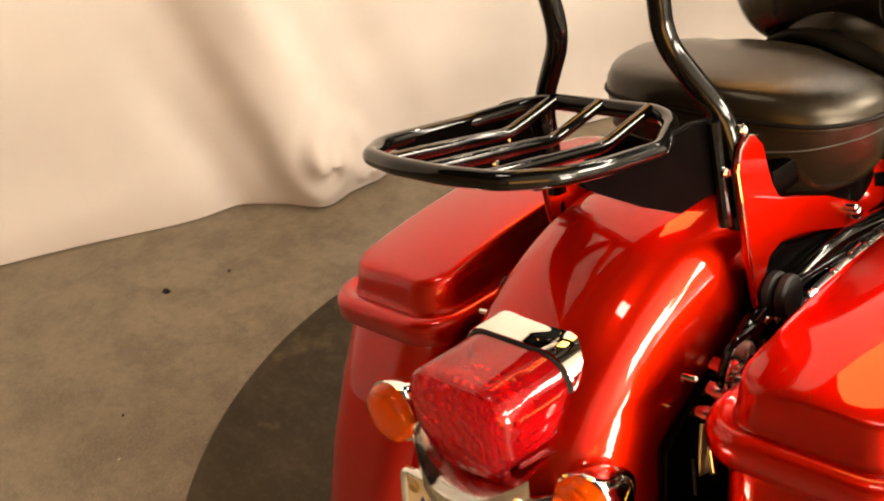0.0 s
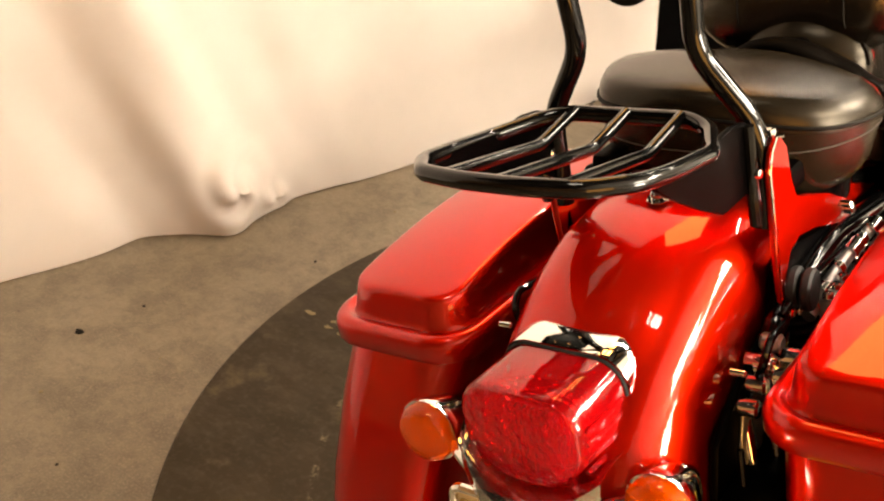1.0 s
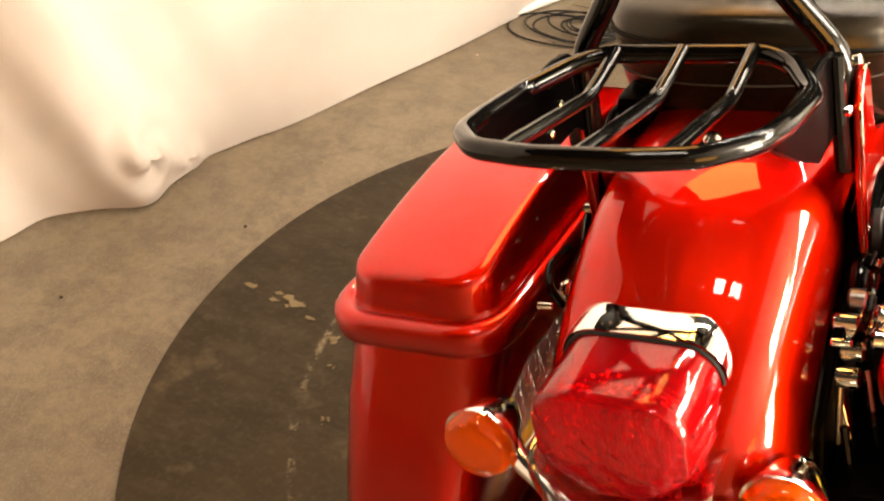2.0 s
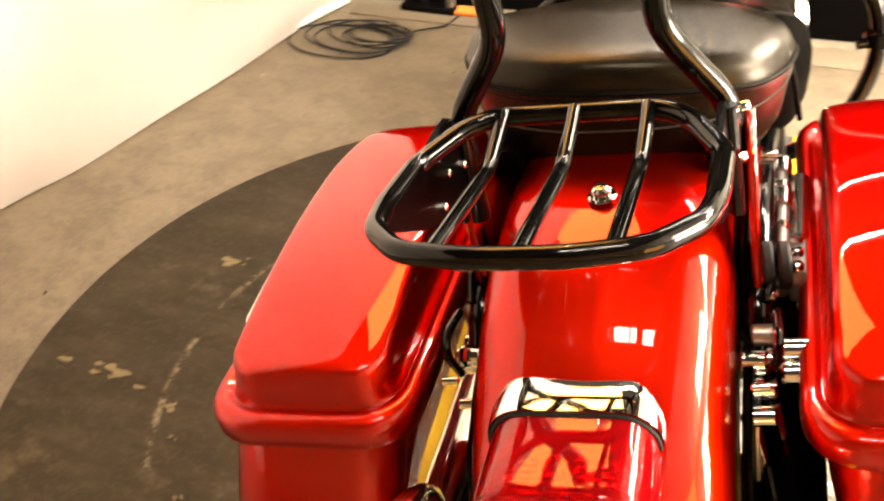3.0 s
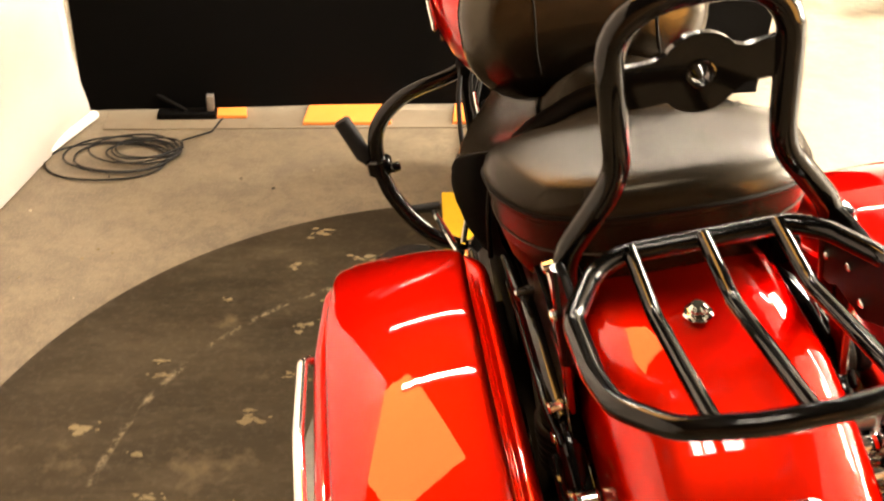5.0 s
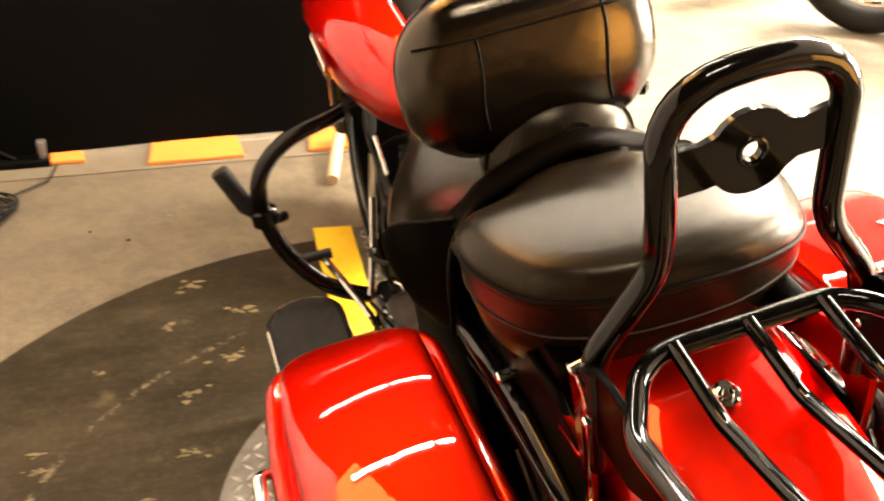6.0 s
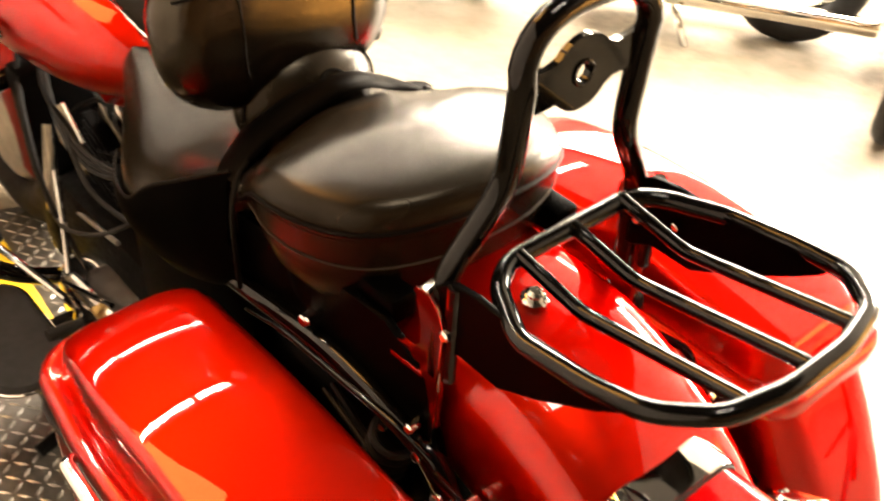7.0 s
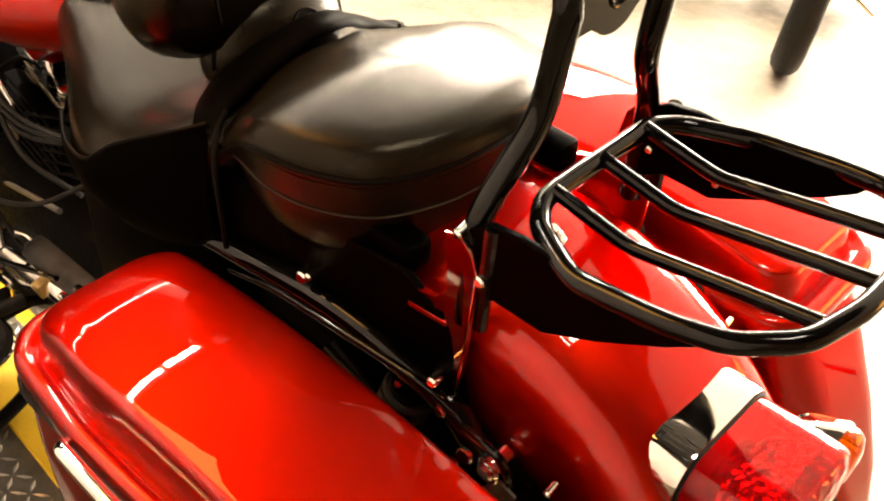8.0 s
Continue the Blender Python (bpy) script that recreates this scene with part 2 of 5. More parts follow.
def tube(points, radius, sides=12, closed=False, bm=None, flat=1.0):
    bm = bm or bmesh.new()
    p = [Vector(q) for q in points]
    n = len(p)
    tang = [((p[(i + 1) % n] - p[i - 1]) if closed else (p[min(i + 1, n - 1)] - p[max(i - 1, 0)])).normalized() for i in range(n)]
    side = tang[0].orthogonal().normalized()
    rings = []
    for i in range(n):
        side = (side - tang[i] * side.dot(tang[i])).normalized()
        other = tang[i].cross(side)
        r = radius[i] if isinstance(radius, (list, tuple)) else radius
        rings.append([bm.verts.new(p[i] + (side * math.cos(2 * math.pi * k / sides) + other * math.sin(2 * math.pi * k / sides) * flat) * r) for k in range(sides)])
    for i in range(n if closed else n - 1):
        a, b = rings[i], rings[(i + 1) % n]
        off = 0
        if closed and i == n - 1:
            off = min(range(sides), key=lambda o: (a[0].co - b[o].co).length)
        for k in range(sides):
            bm.faces.new((a[k], a[(k + 1) % sides], b[(k + 1 + off) % sides], b[(k + off) % sides]))
    if not closed:
        bm.faces.new(rings[0][::-1])
        bm.faces.new(rings[-1])
    return bm


def loft(rings, bm=None, caps=True, around=True):
    bm = bm or bmesh.new()
    rows = [[bm.verts.new(q) for q in ring] for ring in rings]
    n = len(rows[0])
    for a, b in zip(rows, rows[1:]):
        for k in range(n if around else n - 1):
            bm.faces.new((a[k], a[(k + 1) % n], b[(k + 1) % n], b[k]))
    if caps and around:
        bm.faces.new(rows[0][::-1])
        bm.faces.new(rows[-1])
    return bm


def box(x0, y0, z0, x1, y1, z1, bevel=0.0, segments=2, bm=None):
    bm = bm or bmesh.new()
    made = bmesh.ops.create_cube(bm, size=1.0, matrix=Matrix.Translation(((x0 + x1) / 2, (y0 + y1) / 2, (z0 + z1) / 2)) @ Matrix.Diagonal((abs(x1 - x0), abs(y1 - y0), abs(z1 - z0), 1)))
    if bevel:
        edges = {e for v in made["verts"] for e in v.link_edges}
        bmesh.ops.bevel(bm, geom=list(edges), offset=bevel, segments=segments, affect="EDGES", profile=0.5)
    return bm


def disc(centre, axis, radius, depth, sides=24, bevel=0.0, bm=None):
    """A round slab whose middle is the centre."""
    bm = bm or bmesh.new()
    q = Vector(axis).to_track_quat("Z", "Y").to_matrix()
    rows = []
    b = min(bevel, depth * 0.49, radius * 0.9)
    for h, r in ((-depth / 2, radius - b), (-depth / 2 + b, radius), (depth / 2 - b, radius), (depth / 2, radius - b)) if b else ((-depth / 2, radius), (depth / 2, radius)):
        rows.append([Vector(centre) + q @ Vector((r * math.cos(2 * math.pi * k / sides), r * math.sin(2 * math.pi * k / sides), h)) for k in range(sides)])
    return loft(rows, bm)


def ball(centre, sx, sy, sz, bm=None, seg=20, rings=12):
    bm = bm or bmesh.new()
    bmesh.ops.create_uvsphere(bm, u_segments=seg, v_segments=rings, radius=1.0, matrix=Matrix.Translation(centre) @ Matrix.Diagonal((sx, sy, sz, 1)))
    return bm


def slab(outline, axis, at, thick, bevel=0.0, bm=None):
    """A flat plate: an outline in the two other axes, extruded along one axis about the place at."""
    bm = bm or bmesh.new()
    def put(u, v, w):
        return {"x": (w, u, v), "y": (u, w, v), "z": (u, v, w)}[axis]
    rows = [[put(u, v, at - thick / 2) for u, v in outline], [put(u, v, at + thick / 2) for u, v in outline]]
    n0 = len(bm.edges)
    loft(rows, bm)
    if bevel:
        bmesh.ops.bevel(bm, geom=bm.edges[n0:], offset=bevel, segments=1, affect="EDGES")
    return bm


def rounded(cx, cy, hx, hy, r, n=6, along=0):
    """A rounded rectangle in plan, anticlockwise, with the same number of points for every size; along: extra points on each side."""
    r = max(min(r, hx * 0.98, hy * 0.98), 0.0005)
    out = []
    for k, (sx, sy) in enumerate(((1, 1), (-1, 1), (-1, -1), (1, -1))):
        for i in range(n + 1):
            a = math.pi / 2 * (k + i / n)
            out.append((cx + sx * (hx - r) + r * math.cos(a), cy + sy * (hy - r) + r * math.sin(a)))
        tx, ty = ((-1, 1), (-1, -1), (1, -1), (1, 1))[k]
        nxt = (cx + tx * (hx - r) + r * math.cos(math.pi / 2 * (k + 1)), cy + ty * (hy - r) + r * math.sin(math.pi / 2 * (k + 1)))
        last = out[-1]
        out += [(last[0] + (nxt[0] - last[0]) * q / (along + 1), last[1] + (nxt[1] - last[1]) * q / (along + 1)) for q in range(1, along + 1)]
    return out


def smooth01(t):
    t = max(0.0, min(1.0, t))
    return t * t * (3 - 2 * t)


def mirrored(bm):
    """A copy of a mesh, mirrored in x."""
    other = bm.copy()
    for v in other.verts:
        v.co.x = -v.co.x
    bmesh.ops.reverse_faces(other, faces=other.faces)
    return other

# ---- setting ----
ROOM = (-5.0, -6.0, 8.0, 9.0)
thing("floor", box(ROOM[0], ROOM[1], -0.12, ROOM[2], ROOM[3], 0.0), CONCRETE, "worn brown-grey polished concrete showroom floor", "floor", kind="structure", smooth=False)
thing("ceiling", box(1.4, ROOM[1], CEILING, ROOM[2], ROOM[3], CEILING + 0.1), WHITE_PAINT, "white painted ceiling over the open showroom", "ceiling", kind="structure", smooth=False)
thing("booth_ceiling", box(ROOM[0], ROOM[1], CEILING, 1.4, ROOM[3], CEILING + 0.1), painted("dark_ceiling_paint", (0.022, 0.020, 0.018), 0.8, 0.1), "dark painted ceiling over the photo booth", "ceiling", kind="structure", smooth=False)
for name, b, material, label in (
        ("wall_west", (ROOM[0] - 0.1, ROOM[1], -0.12, ROOM[0], ROOM[3], CEILING), TAN_WALL, "plain tan painted wall behind the white backdrop"),
        ("wall_east", (ROOM[2], ROOM[1], -0.12, ROOM[2] + 0.1, ROOM[3], CEILING), WHITE_PAINT, "plain white showroom wall"),
        ("wall_south", (ROOM[0], ROOM[1] - 0.1, -0.12, ROOM[2], ROOM[1], CEILING), TAN_WALL, "plain tan painted wall"),
        ("wall_north", (ROOM[0], ROOM[3], -0.12, ROOM[2], ROOM[3] + 0.1, CEILING), WHITE_PAINT, "plain white showroom wall")):
    thing(name, box(*b), material, label, "wall", kind="structure", smooth=False)

shop_window = root("window_1", "tall bright shop window in the white wall", "window")
tagged(shop_window, kind="structure")
part("pane", box(WINDOW[0] - 0.03, WINDOW[1], WINDOW[3], WINDOW[0] - 0.02, WINDOW[2], WINDOW[4]), WHITE_PAINT, shop_window, "frosted bright pane", smooth=False)
for b in ((WINDOW[1] - 0.08, WINDOW[3] - 0.08, WINDOW[2] + 0.08, WINDOW[3]), (WINDOW[1] - 0.08, WINDOW[4], WINDOW[2] + 0.08, WINDOW[4] + 0.08), (WINDOW[1] - 0.08, WINDOW[3], WINDOW[1], WINDOW[4]), (WINDOW[2], WINDOW[3], WINDOW[2] + 0.08, WINDOW[4])):
    part("window_frame", box(WINDOW[0] - 0.08, b[0], b[1], WINDOW[0] - 0.002, b[2], b[3], 0.006), STEEL, shop_window)
for fx, fy, fl, fw, watts in FIXTURES:
    fixture = root("ceiling_light", "white fluorescent ceiling light in a shallow metal tray", "ceiling light", pose(fx, fy, CEILING - 0.04), "ceiling lights")
    part("housing", box(-fl / 2 - 0.015, -fw / 2 - 0.03, -0.03, fl / 2 + 0.015, fw / 2 + 0.03, 0.04, 0.008), WHITE_PAINT, fixture)
# housings for the added bars over the cloth
for bx, by, bz, bl, bw, watts in BARS:
    bar = root("fill_bar", "slim white light bar added over the black cloth to brighten the floor", "studio light", pose(bx, by, bz), "light bars")
    part("housing", box(-bl / 2 - 0.012, -bw / 2 - 0.012, -0.006, bl / 2 + 0.012, bw / 2 + 0.012, 0.035, 0.006), WHITE_PAINT, bar)
    for hx in (-bl * 0.35, bl * 0.35):
        part("hanger", tube([(hx, 0, 0.03), (hx, 0, CEILING - bz)], 0.004, 8), ENGINE_BLACK, bar)
for eye, target, sx, sy, watts in SOFTBOXES:
    m = look(eye, target)
    hung = eye[2] > 2
    softbox = root("softbox", "black studio softbox hung from the ceiling" if hung else "black studio softbox standing on a tripod", "studio light", pose(*eye))
    back_way = (Vector(eye) - Vector(target)).normalized()
    back = loft([[m.to_3x3() @ Vector((u * k, v * k, w)) for u, v in rounded(0, 0, sx / 2 + 0.02, sy / 2 + 0.02, 0.06)] for k, w in ((1.0, 0.02), (0.98, 0.07), (0.3, 0.35))])
    part("shell", back, BLACK_CLOTH, softbox)
    tail_end = back_way * 0.36
    if hung:
        part("hanger", tube([tail_end, tail_end + Vector((0, 0, CEILING - eye[2] - tail_end.z))], 0.014), ENGINE_BLACK, softbox)
    else:
        ground = -eye[2]
        part("pole", tube([tail_end + Vector((0, 0, 0.06)), (tail_end.x, tail_end.y, ground + 0.12)], 0.014), ENGINE_BLACK, softbox)
        for k in range(3):
            a = 2.1 * k + 0.4
            part("leg", tube([(tail_end.x, tail_end.y, ground + 0.42), (tail_end.x + 0.42 * math.cos(a), tail_end.y + 0.42 * math.sin(a), ground + 0.011)], 0.010, 10), ENGINE_BLACK, softbox)


def curtain(points, height, low, fold, seed, lean=0.0, columns=150, rows=46, pool=0.0, bunch=(), crumple=()):
    """Hanging cloth along a line in plan, with folds that widen towards the hem."""
    rnd = random.Random(seed)
    line = spline(points, 24)
    lengths = [0.0]
    for a, b in zip(line, line[1:]):
        lengths.append(lengths[-1] + (b - a).length)
    waves = [(rnd.uniform(2.0, 14.0), rnd.uniform(0, 6.28), rnd.uniform(0.3, 1.0), rnd.uniform(-0.5, 0.5)) for _ in range(9)]
    bm, grid = bmesh.new(), []
    for i in range(columns + 1):
        at = lengths[-1] * i / columns
        k = max(j for j in range(len(line) - 1) if lengths[j] <= at + 1e-9)
        t = (at - lengths[k]) / max(lengths[k + 1] - lengths[k], 1e-9)
        p, along = line[k].lerp(line[k + 1], t), (line[k + 1] - line[k]).normalized()
        side = Vector((along.y, -along.x, 0))
        column = []
        for j in range(rows + 1):
            v = j / rows
            z = low + (height - low) * v ** 1.7
            near = 1 - smooth01((z - low) / 1.3)
            off = sum(a * math.sin(f * (at + s * z) + ph) / (0.6 + f * 0.16) for f, ph, a, s in waves) * fold * (0.16 + 0.84 * smooth01(z / 0.7)) * (0.4 + 0.6 * near)
            hem = -pool * smooth01((z - low) / 0.22)
            for where, reach, depth in bunch:
                g = math.exp(-((at - where + 0.28 * z) / reach) ** 2)
                hem += depth * g * (1 - 0.75 * smooth01((z - low) / 1.6)) * (0.85 + 0.12 * math.sin(30 * at + 15 * z))
            for where, up, size, depth in crumple:
                du, dv = at - where, z - up
                far = math.hypot(du, dv)
                hem += depth * math.exp(-(far / size) ** 2) * (1 + 0.55 * math.sin(2 * math.atan2(dv, du) + 55 * far))
            lift = 0.012 * (1 + math.sin(6.5 * at + seed)) * (0.3 if pool else 1.6) if j == 0 else 0.0
            column.append(bm.verts.new(p + side * (off + hem + lean * z) + Vector((0, 0, z + lift))))
        grid.append(column)
    for a, b in zip(grid, grid[1:]):
        for j in range(rows):
            bm.faces.new((a[j], b[j], b[j + 1], a[j + 1]))
    bmesh.ops.solidify(bm, geom=bm.faces[:], thickness=0.003)
    return bm


WHITE_LINE = [(-2.75, -2.6, 0), (-2.45, -1.4, 0), (-2.12, -0.4, 0), (-1.93, 0.15, 0), (-1.70, 0.68, 0), (-1.52, 1.28, 0), (-1.38, 1.75, 0), (-1.25, 2.30, 0)]
thing("white_curtain", curtain(WHITE_LINE, 2.75, 0.004, 0.0065, 4, columns=480, rows=64, pool=0.035, crumple=((3.45, 0.12, 0.085, 0.050), (3.57, 0.05, 0.05, 0.030)), bunch=((3.42, 0.10, 0.065), (3.20, 0.12, -0.042), (3.68, 0.13, -0.030))), WHITE_CLOTH, "white draped backdrop curtain pooling on the concrete floor", "curtain", sharp=80)
thing("black_curtain", curtain([(-1.27, 2.29, 0), (-0.5, 2.315, 0), (0.2, 2.34, 0), (0.90, 2.41, 0)], 1.80, 0.014, 0.016, 9, columns=110, rows=60), BLACK_CLOTH, "tall black backdrop cloth hung just clear of the floor", "curtain", sharp=80)

# turntable: rubber-topped disc, inner disc and runway of diamond plate, yellow edges
TT = (-0.158, 0.565)
turntable = root("turntable", "round dark scuffed turntable with a diamond-plate centre", "turntable", pose(TT[0], TT[1], 0))
part("rubber_top", disc((0, 0, 0.004), (0, 0, 1), 1.149, 0.012, 128, 0.003), MAT, turntable, "scuffed black rubber top")
part("steel_disc", disc((0.038, 0.155, 0.0095), (0, 0, 1), 0.485, 0.009, 96, 0.001), PLATE_STEEL, turntable, "worn steel diamond plate disc")
RUN = pose(0.088, 0, 0, 0, 0, -4.6)
RUN_X, RUN_Y0, RUN_Y1 = 0.155, -1.0, 1.17


def placed(bm, m):
    bmesh.ops.transform(bm, matrix=m, verts=bm.verts)
    return bm


part("runway", placed(box(-RUN_X, RUN_Y0, 0.010, RUN_X, RUN_Y1, 0.0165, 0.001), RUN), PLATE_STEEL, turntable, "diamond plate wheel runway")
for sx in (-1, 1):
    part("edge_strip", placed(box(sx * RUN_X, RUN_Y0, 0.010, sx * (RUN_X + 0.100), RUN_Y1, 0.022, 0.002), RUN), YELLOW, turntable, "worn yellow painted edge strip")


def lugs(spots, z):
    """Raised lugs of diamond plate, as one mesh."""
    verts, faces = [], []
    for x, y, turned in spots:
        a = math.pi / 4 if turned else -math.pi / 4
        u, v = Vector((math.cos(a), math.sin(a), 0)), Vector((-math.sin(a), math.cos(a), 0))
        c, n = Vector((x, y, z)), len(verts)
        verts += [c - u * 0.0145, c - v * 0.0042, c + u * 0.0145, c + v * 0.0042, c - u * 0.007 + Vector((0, 0, 0.0026)), c + u * 0.007 + Vector((0, 0, 0.0026))]
        faces += [(n, n + 1, n + 5, n + 4), (n + 1, n + 2, n + 5), (n + 2, n + 3, n + 4, n + 5), (n + 3, n, n + 4)]
    me = bpy.data.meshes.new("lugs")
    me.from_pydata(verts, [], faces)
    me.materials.append(LUG_STEEL)
    return me


disc_spots, run_spots, PITCH = [], [], 0.026
inverse = RUN.inverted()
for i in range(-44, 45):
    for j in range(-44, 48):
        x, y = i * PITCH, j * PITCH
        q = inverse @ Vector((x, y, 0))
        if math.hypot(x - 0.038, y - 0.155) < 0.47 and abs(q.x) > RUN_X + 0.115:
            disc_spots.append((x, y, (i + j) % 2))
        if abs(x) < RUN_X - 0.015 and RUN_Y0 + 0.02 < y < RUN_Y1 - 0.02:
            p = RUN @ Vector((x, y, 0))
            run_spots.append((p.x, p.y, (i + j) % 2))
for spots, z in ((disc_spots, 0.0139), (run_spots, 0.0164)):
    ob = new("plate_lug", lugs(spots, z))
    ob.parent = turntable
    tagged(ob, "raised steel lugs", kind="stuff")

# dried tape residue and scuffs on the rubber
rnd = random.Random(5)
flakes = bmesh.new()
for x, y, size in ((-1.035, 0.85, 0.035), (-1.11, 0.46, 0.06), (-0.88, 0.66, 0.025), (-0.92, 0.77, 0.025), (-0.61, 1.17, 0.035), (-0.51, 1.28, 0.035), (-0.56, 1.57, 0.035), (-0.91, 1.06, 0.02), (-0.9, 1.01, 0.02), (-0.73, 0.48, 0.04), (-0.74, 0.62, 0.03), (-0.70, 0.86, 0.04), (-0.66, 0.55, 0.03), (-0.62, 1.0, 0.025), (-0.45, 1.45, 0.03), (-0.97, 0.40, 0.02), (-0.62, 1.42, 0.02), (-0.78, 1.28, 0.02), (-0.86, 0.2, 0.012), (-0.93, 0.33, 0.008)):
    for k in range(11):
        way, reach = rnd.uniform(0, 6.28), abs(rnd.gauss(0, 0.75)) * size
        cx, cy, a0, small = x + reach * math.cos(way), y + 0.55 * reach * math.sin(way), rnd.uniform(0, 6), size * rnd.uniform(0.12, 0.55)
        ring = [(cx + small * rnd.uniform(0.3, 1.0) * math.cos(a0 + 0.7 * i), cy + small * 0.55 * rnd.uniform(0.3, 1.0) * math.sin(a0 + 0.7 * i)) for i in range(9)]
        slab(ring, "z", 0.0108 + 0.0001 * k, 0.0008, bm=flakes)
thing("tape_residue", flakes, GOLD_RUST, "yellowish dried tape residue flakes stuck on the rubber turntable", "residue", kind="stuff", smooth=False)

# crumbs and chips on the concrete
crumbs, pits = bmesh.new(), bmesh.new()
rnd = random.Random(21)
for k in range(26):
    along = rnd.uniform(-1.2, 2.0)
    cx, cy = -1.72 + 0.27 * along + abs(rnd.gauss(0.0, 0.22)) + 0.05, along
    if math.hypot(cx - TT[0], cy - TT[1]) < 1.19:
        continue
    size = rnd.uniform(0.002, 0.006)
    slab([(cx + size * rnd.uniform(0.5, 1.2) * math.cos(1.05 * i), cy + size * rnd.uniform(0.5, 1.2) * math.sin(1.05 * i)) for i in range(6)], "z", 0.0012, 0.0024, bm=crumbs if k % 3 else pits)
slab([(-1.62 + 0.013 * math.cos(0.9 * i) * (1 + 0.3 * math.sin(2.7 * i)), 0.098 + 0.010 * math.sin(0.9 * i)) for i in range(7)], "z", 0.0006, 0.001, bm=pits)
thing("floor_crumbs", crumbs, GOLD_RUST, "pale crumbs scattered on the concrete by the curtain", "debris", kind="stuff", smooth=False)
thing("floor_specks", pits, ENGINE_BLACK, "dark specks stuck on the concrete floor", "debris", kind="stuff", smooth=False)

# behind and under the black cloth
thing("floor_strip", box(-1.2, 2.185, 0.0, 0.84, 2.31, 0.004, 0.001), painted("tan_floor_paint", (0.15, 0.12, 0.08), 0.7, 0.5), "dull tan threshold strip along the floor", "floor strip")
for x0, x1, y0, y1 in ((-0.89, -0.78, 2.25, 2.34), (-0.61, -0.34, 2.20, 2.35), (-0.15, 0.02, 2.20, 2.35)):
    thing("orange_block", slab([(x0, y0), (x1, y0), (x1 - 0.006, y1), (x0 + 0.025, y1)], "z", 0.0105, 0.012, 0.002), ORANGE, "flat orange painted block on the floor under the black cloth", "floor block", "orange blocks", smooth=False)
thing("wooden_peg", tube([(-0.055, 2.225, 0.040), (-0.065, 2.195, 0.036), (-0.125, 2.0, 0.017)], 0.0165), WOOD, "short pale wooden stick lying on the threshold strip", "wooden stick")
stand = root("curtain_stand", "black steel curtain stand foot on the floor", "stand", pose(-0.90, 2.27, 0))
part("foot", box(-0.15, -0.025, 0.0, 0.03, 0.025, 0.022, 0.004), ENGINE_BLACK, stand)
part("post", box(0.0, -0.012, 0.022, 0.022, 0.012, 0.075, 0.003), STEEL, stand, "short grey post")
part("brace", tube([(-0.15, 0.03, 0.06), (-0.06, 0.0, 0.02)], 0.008), ENGINE_BLACK, stand)
thing("hem_tube", tube([(-1.345, 1.98, 0.015), (-1.235, 2.26, 0.015)], 0.014, 14), WHITE_PAINT, "white plastic tube weighting the curtain hem", "tube")

loops = []
rnd = random.Random(11)
for k, (r, ox, oy) in enumerate(((0.16, -0.07, -0.02), (0.125, -0.03, 0.0), (0.15, -0.035, 0.01), (0.10, 0.03, 0.02), (0.12, 0.0, 0.035), (0.075, 0.02, 0.02), (0.09, 0.045, 0.03))):
    for i in range(26):
        a = 2 * math.pi * i / 26
        loops.append((-1.09 + ox + r * 1.05 * math.cos(a), 2.00 + oy + r * 0.72 * math.sin(a), 0.006 + 0.0026 * k + 0.002 * math.sin(3 * a + k)))
loops += [(-0.96, 2.09, 0.012), (-0.88, 2.16, 0.006), (-0.84, 2.30, 0.006), (-0.9, 2.42, 0.006)]
thing("cable_coil", tube(loops, 0.0031, 6), RUBBER, "loosely coiled black cable on the concrete floor", "cable")

# ---- the motorcycle ----
bike = root("motorcycle", "red touring motorcycle leaning on its side stand on the turntable", "motorcycle", pose(0, 0, 0, 0, -12.016, 0))


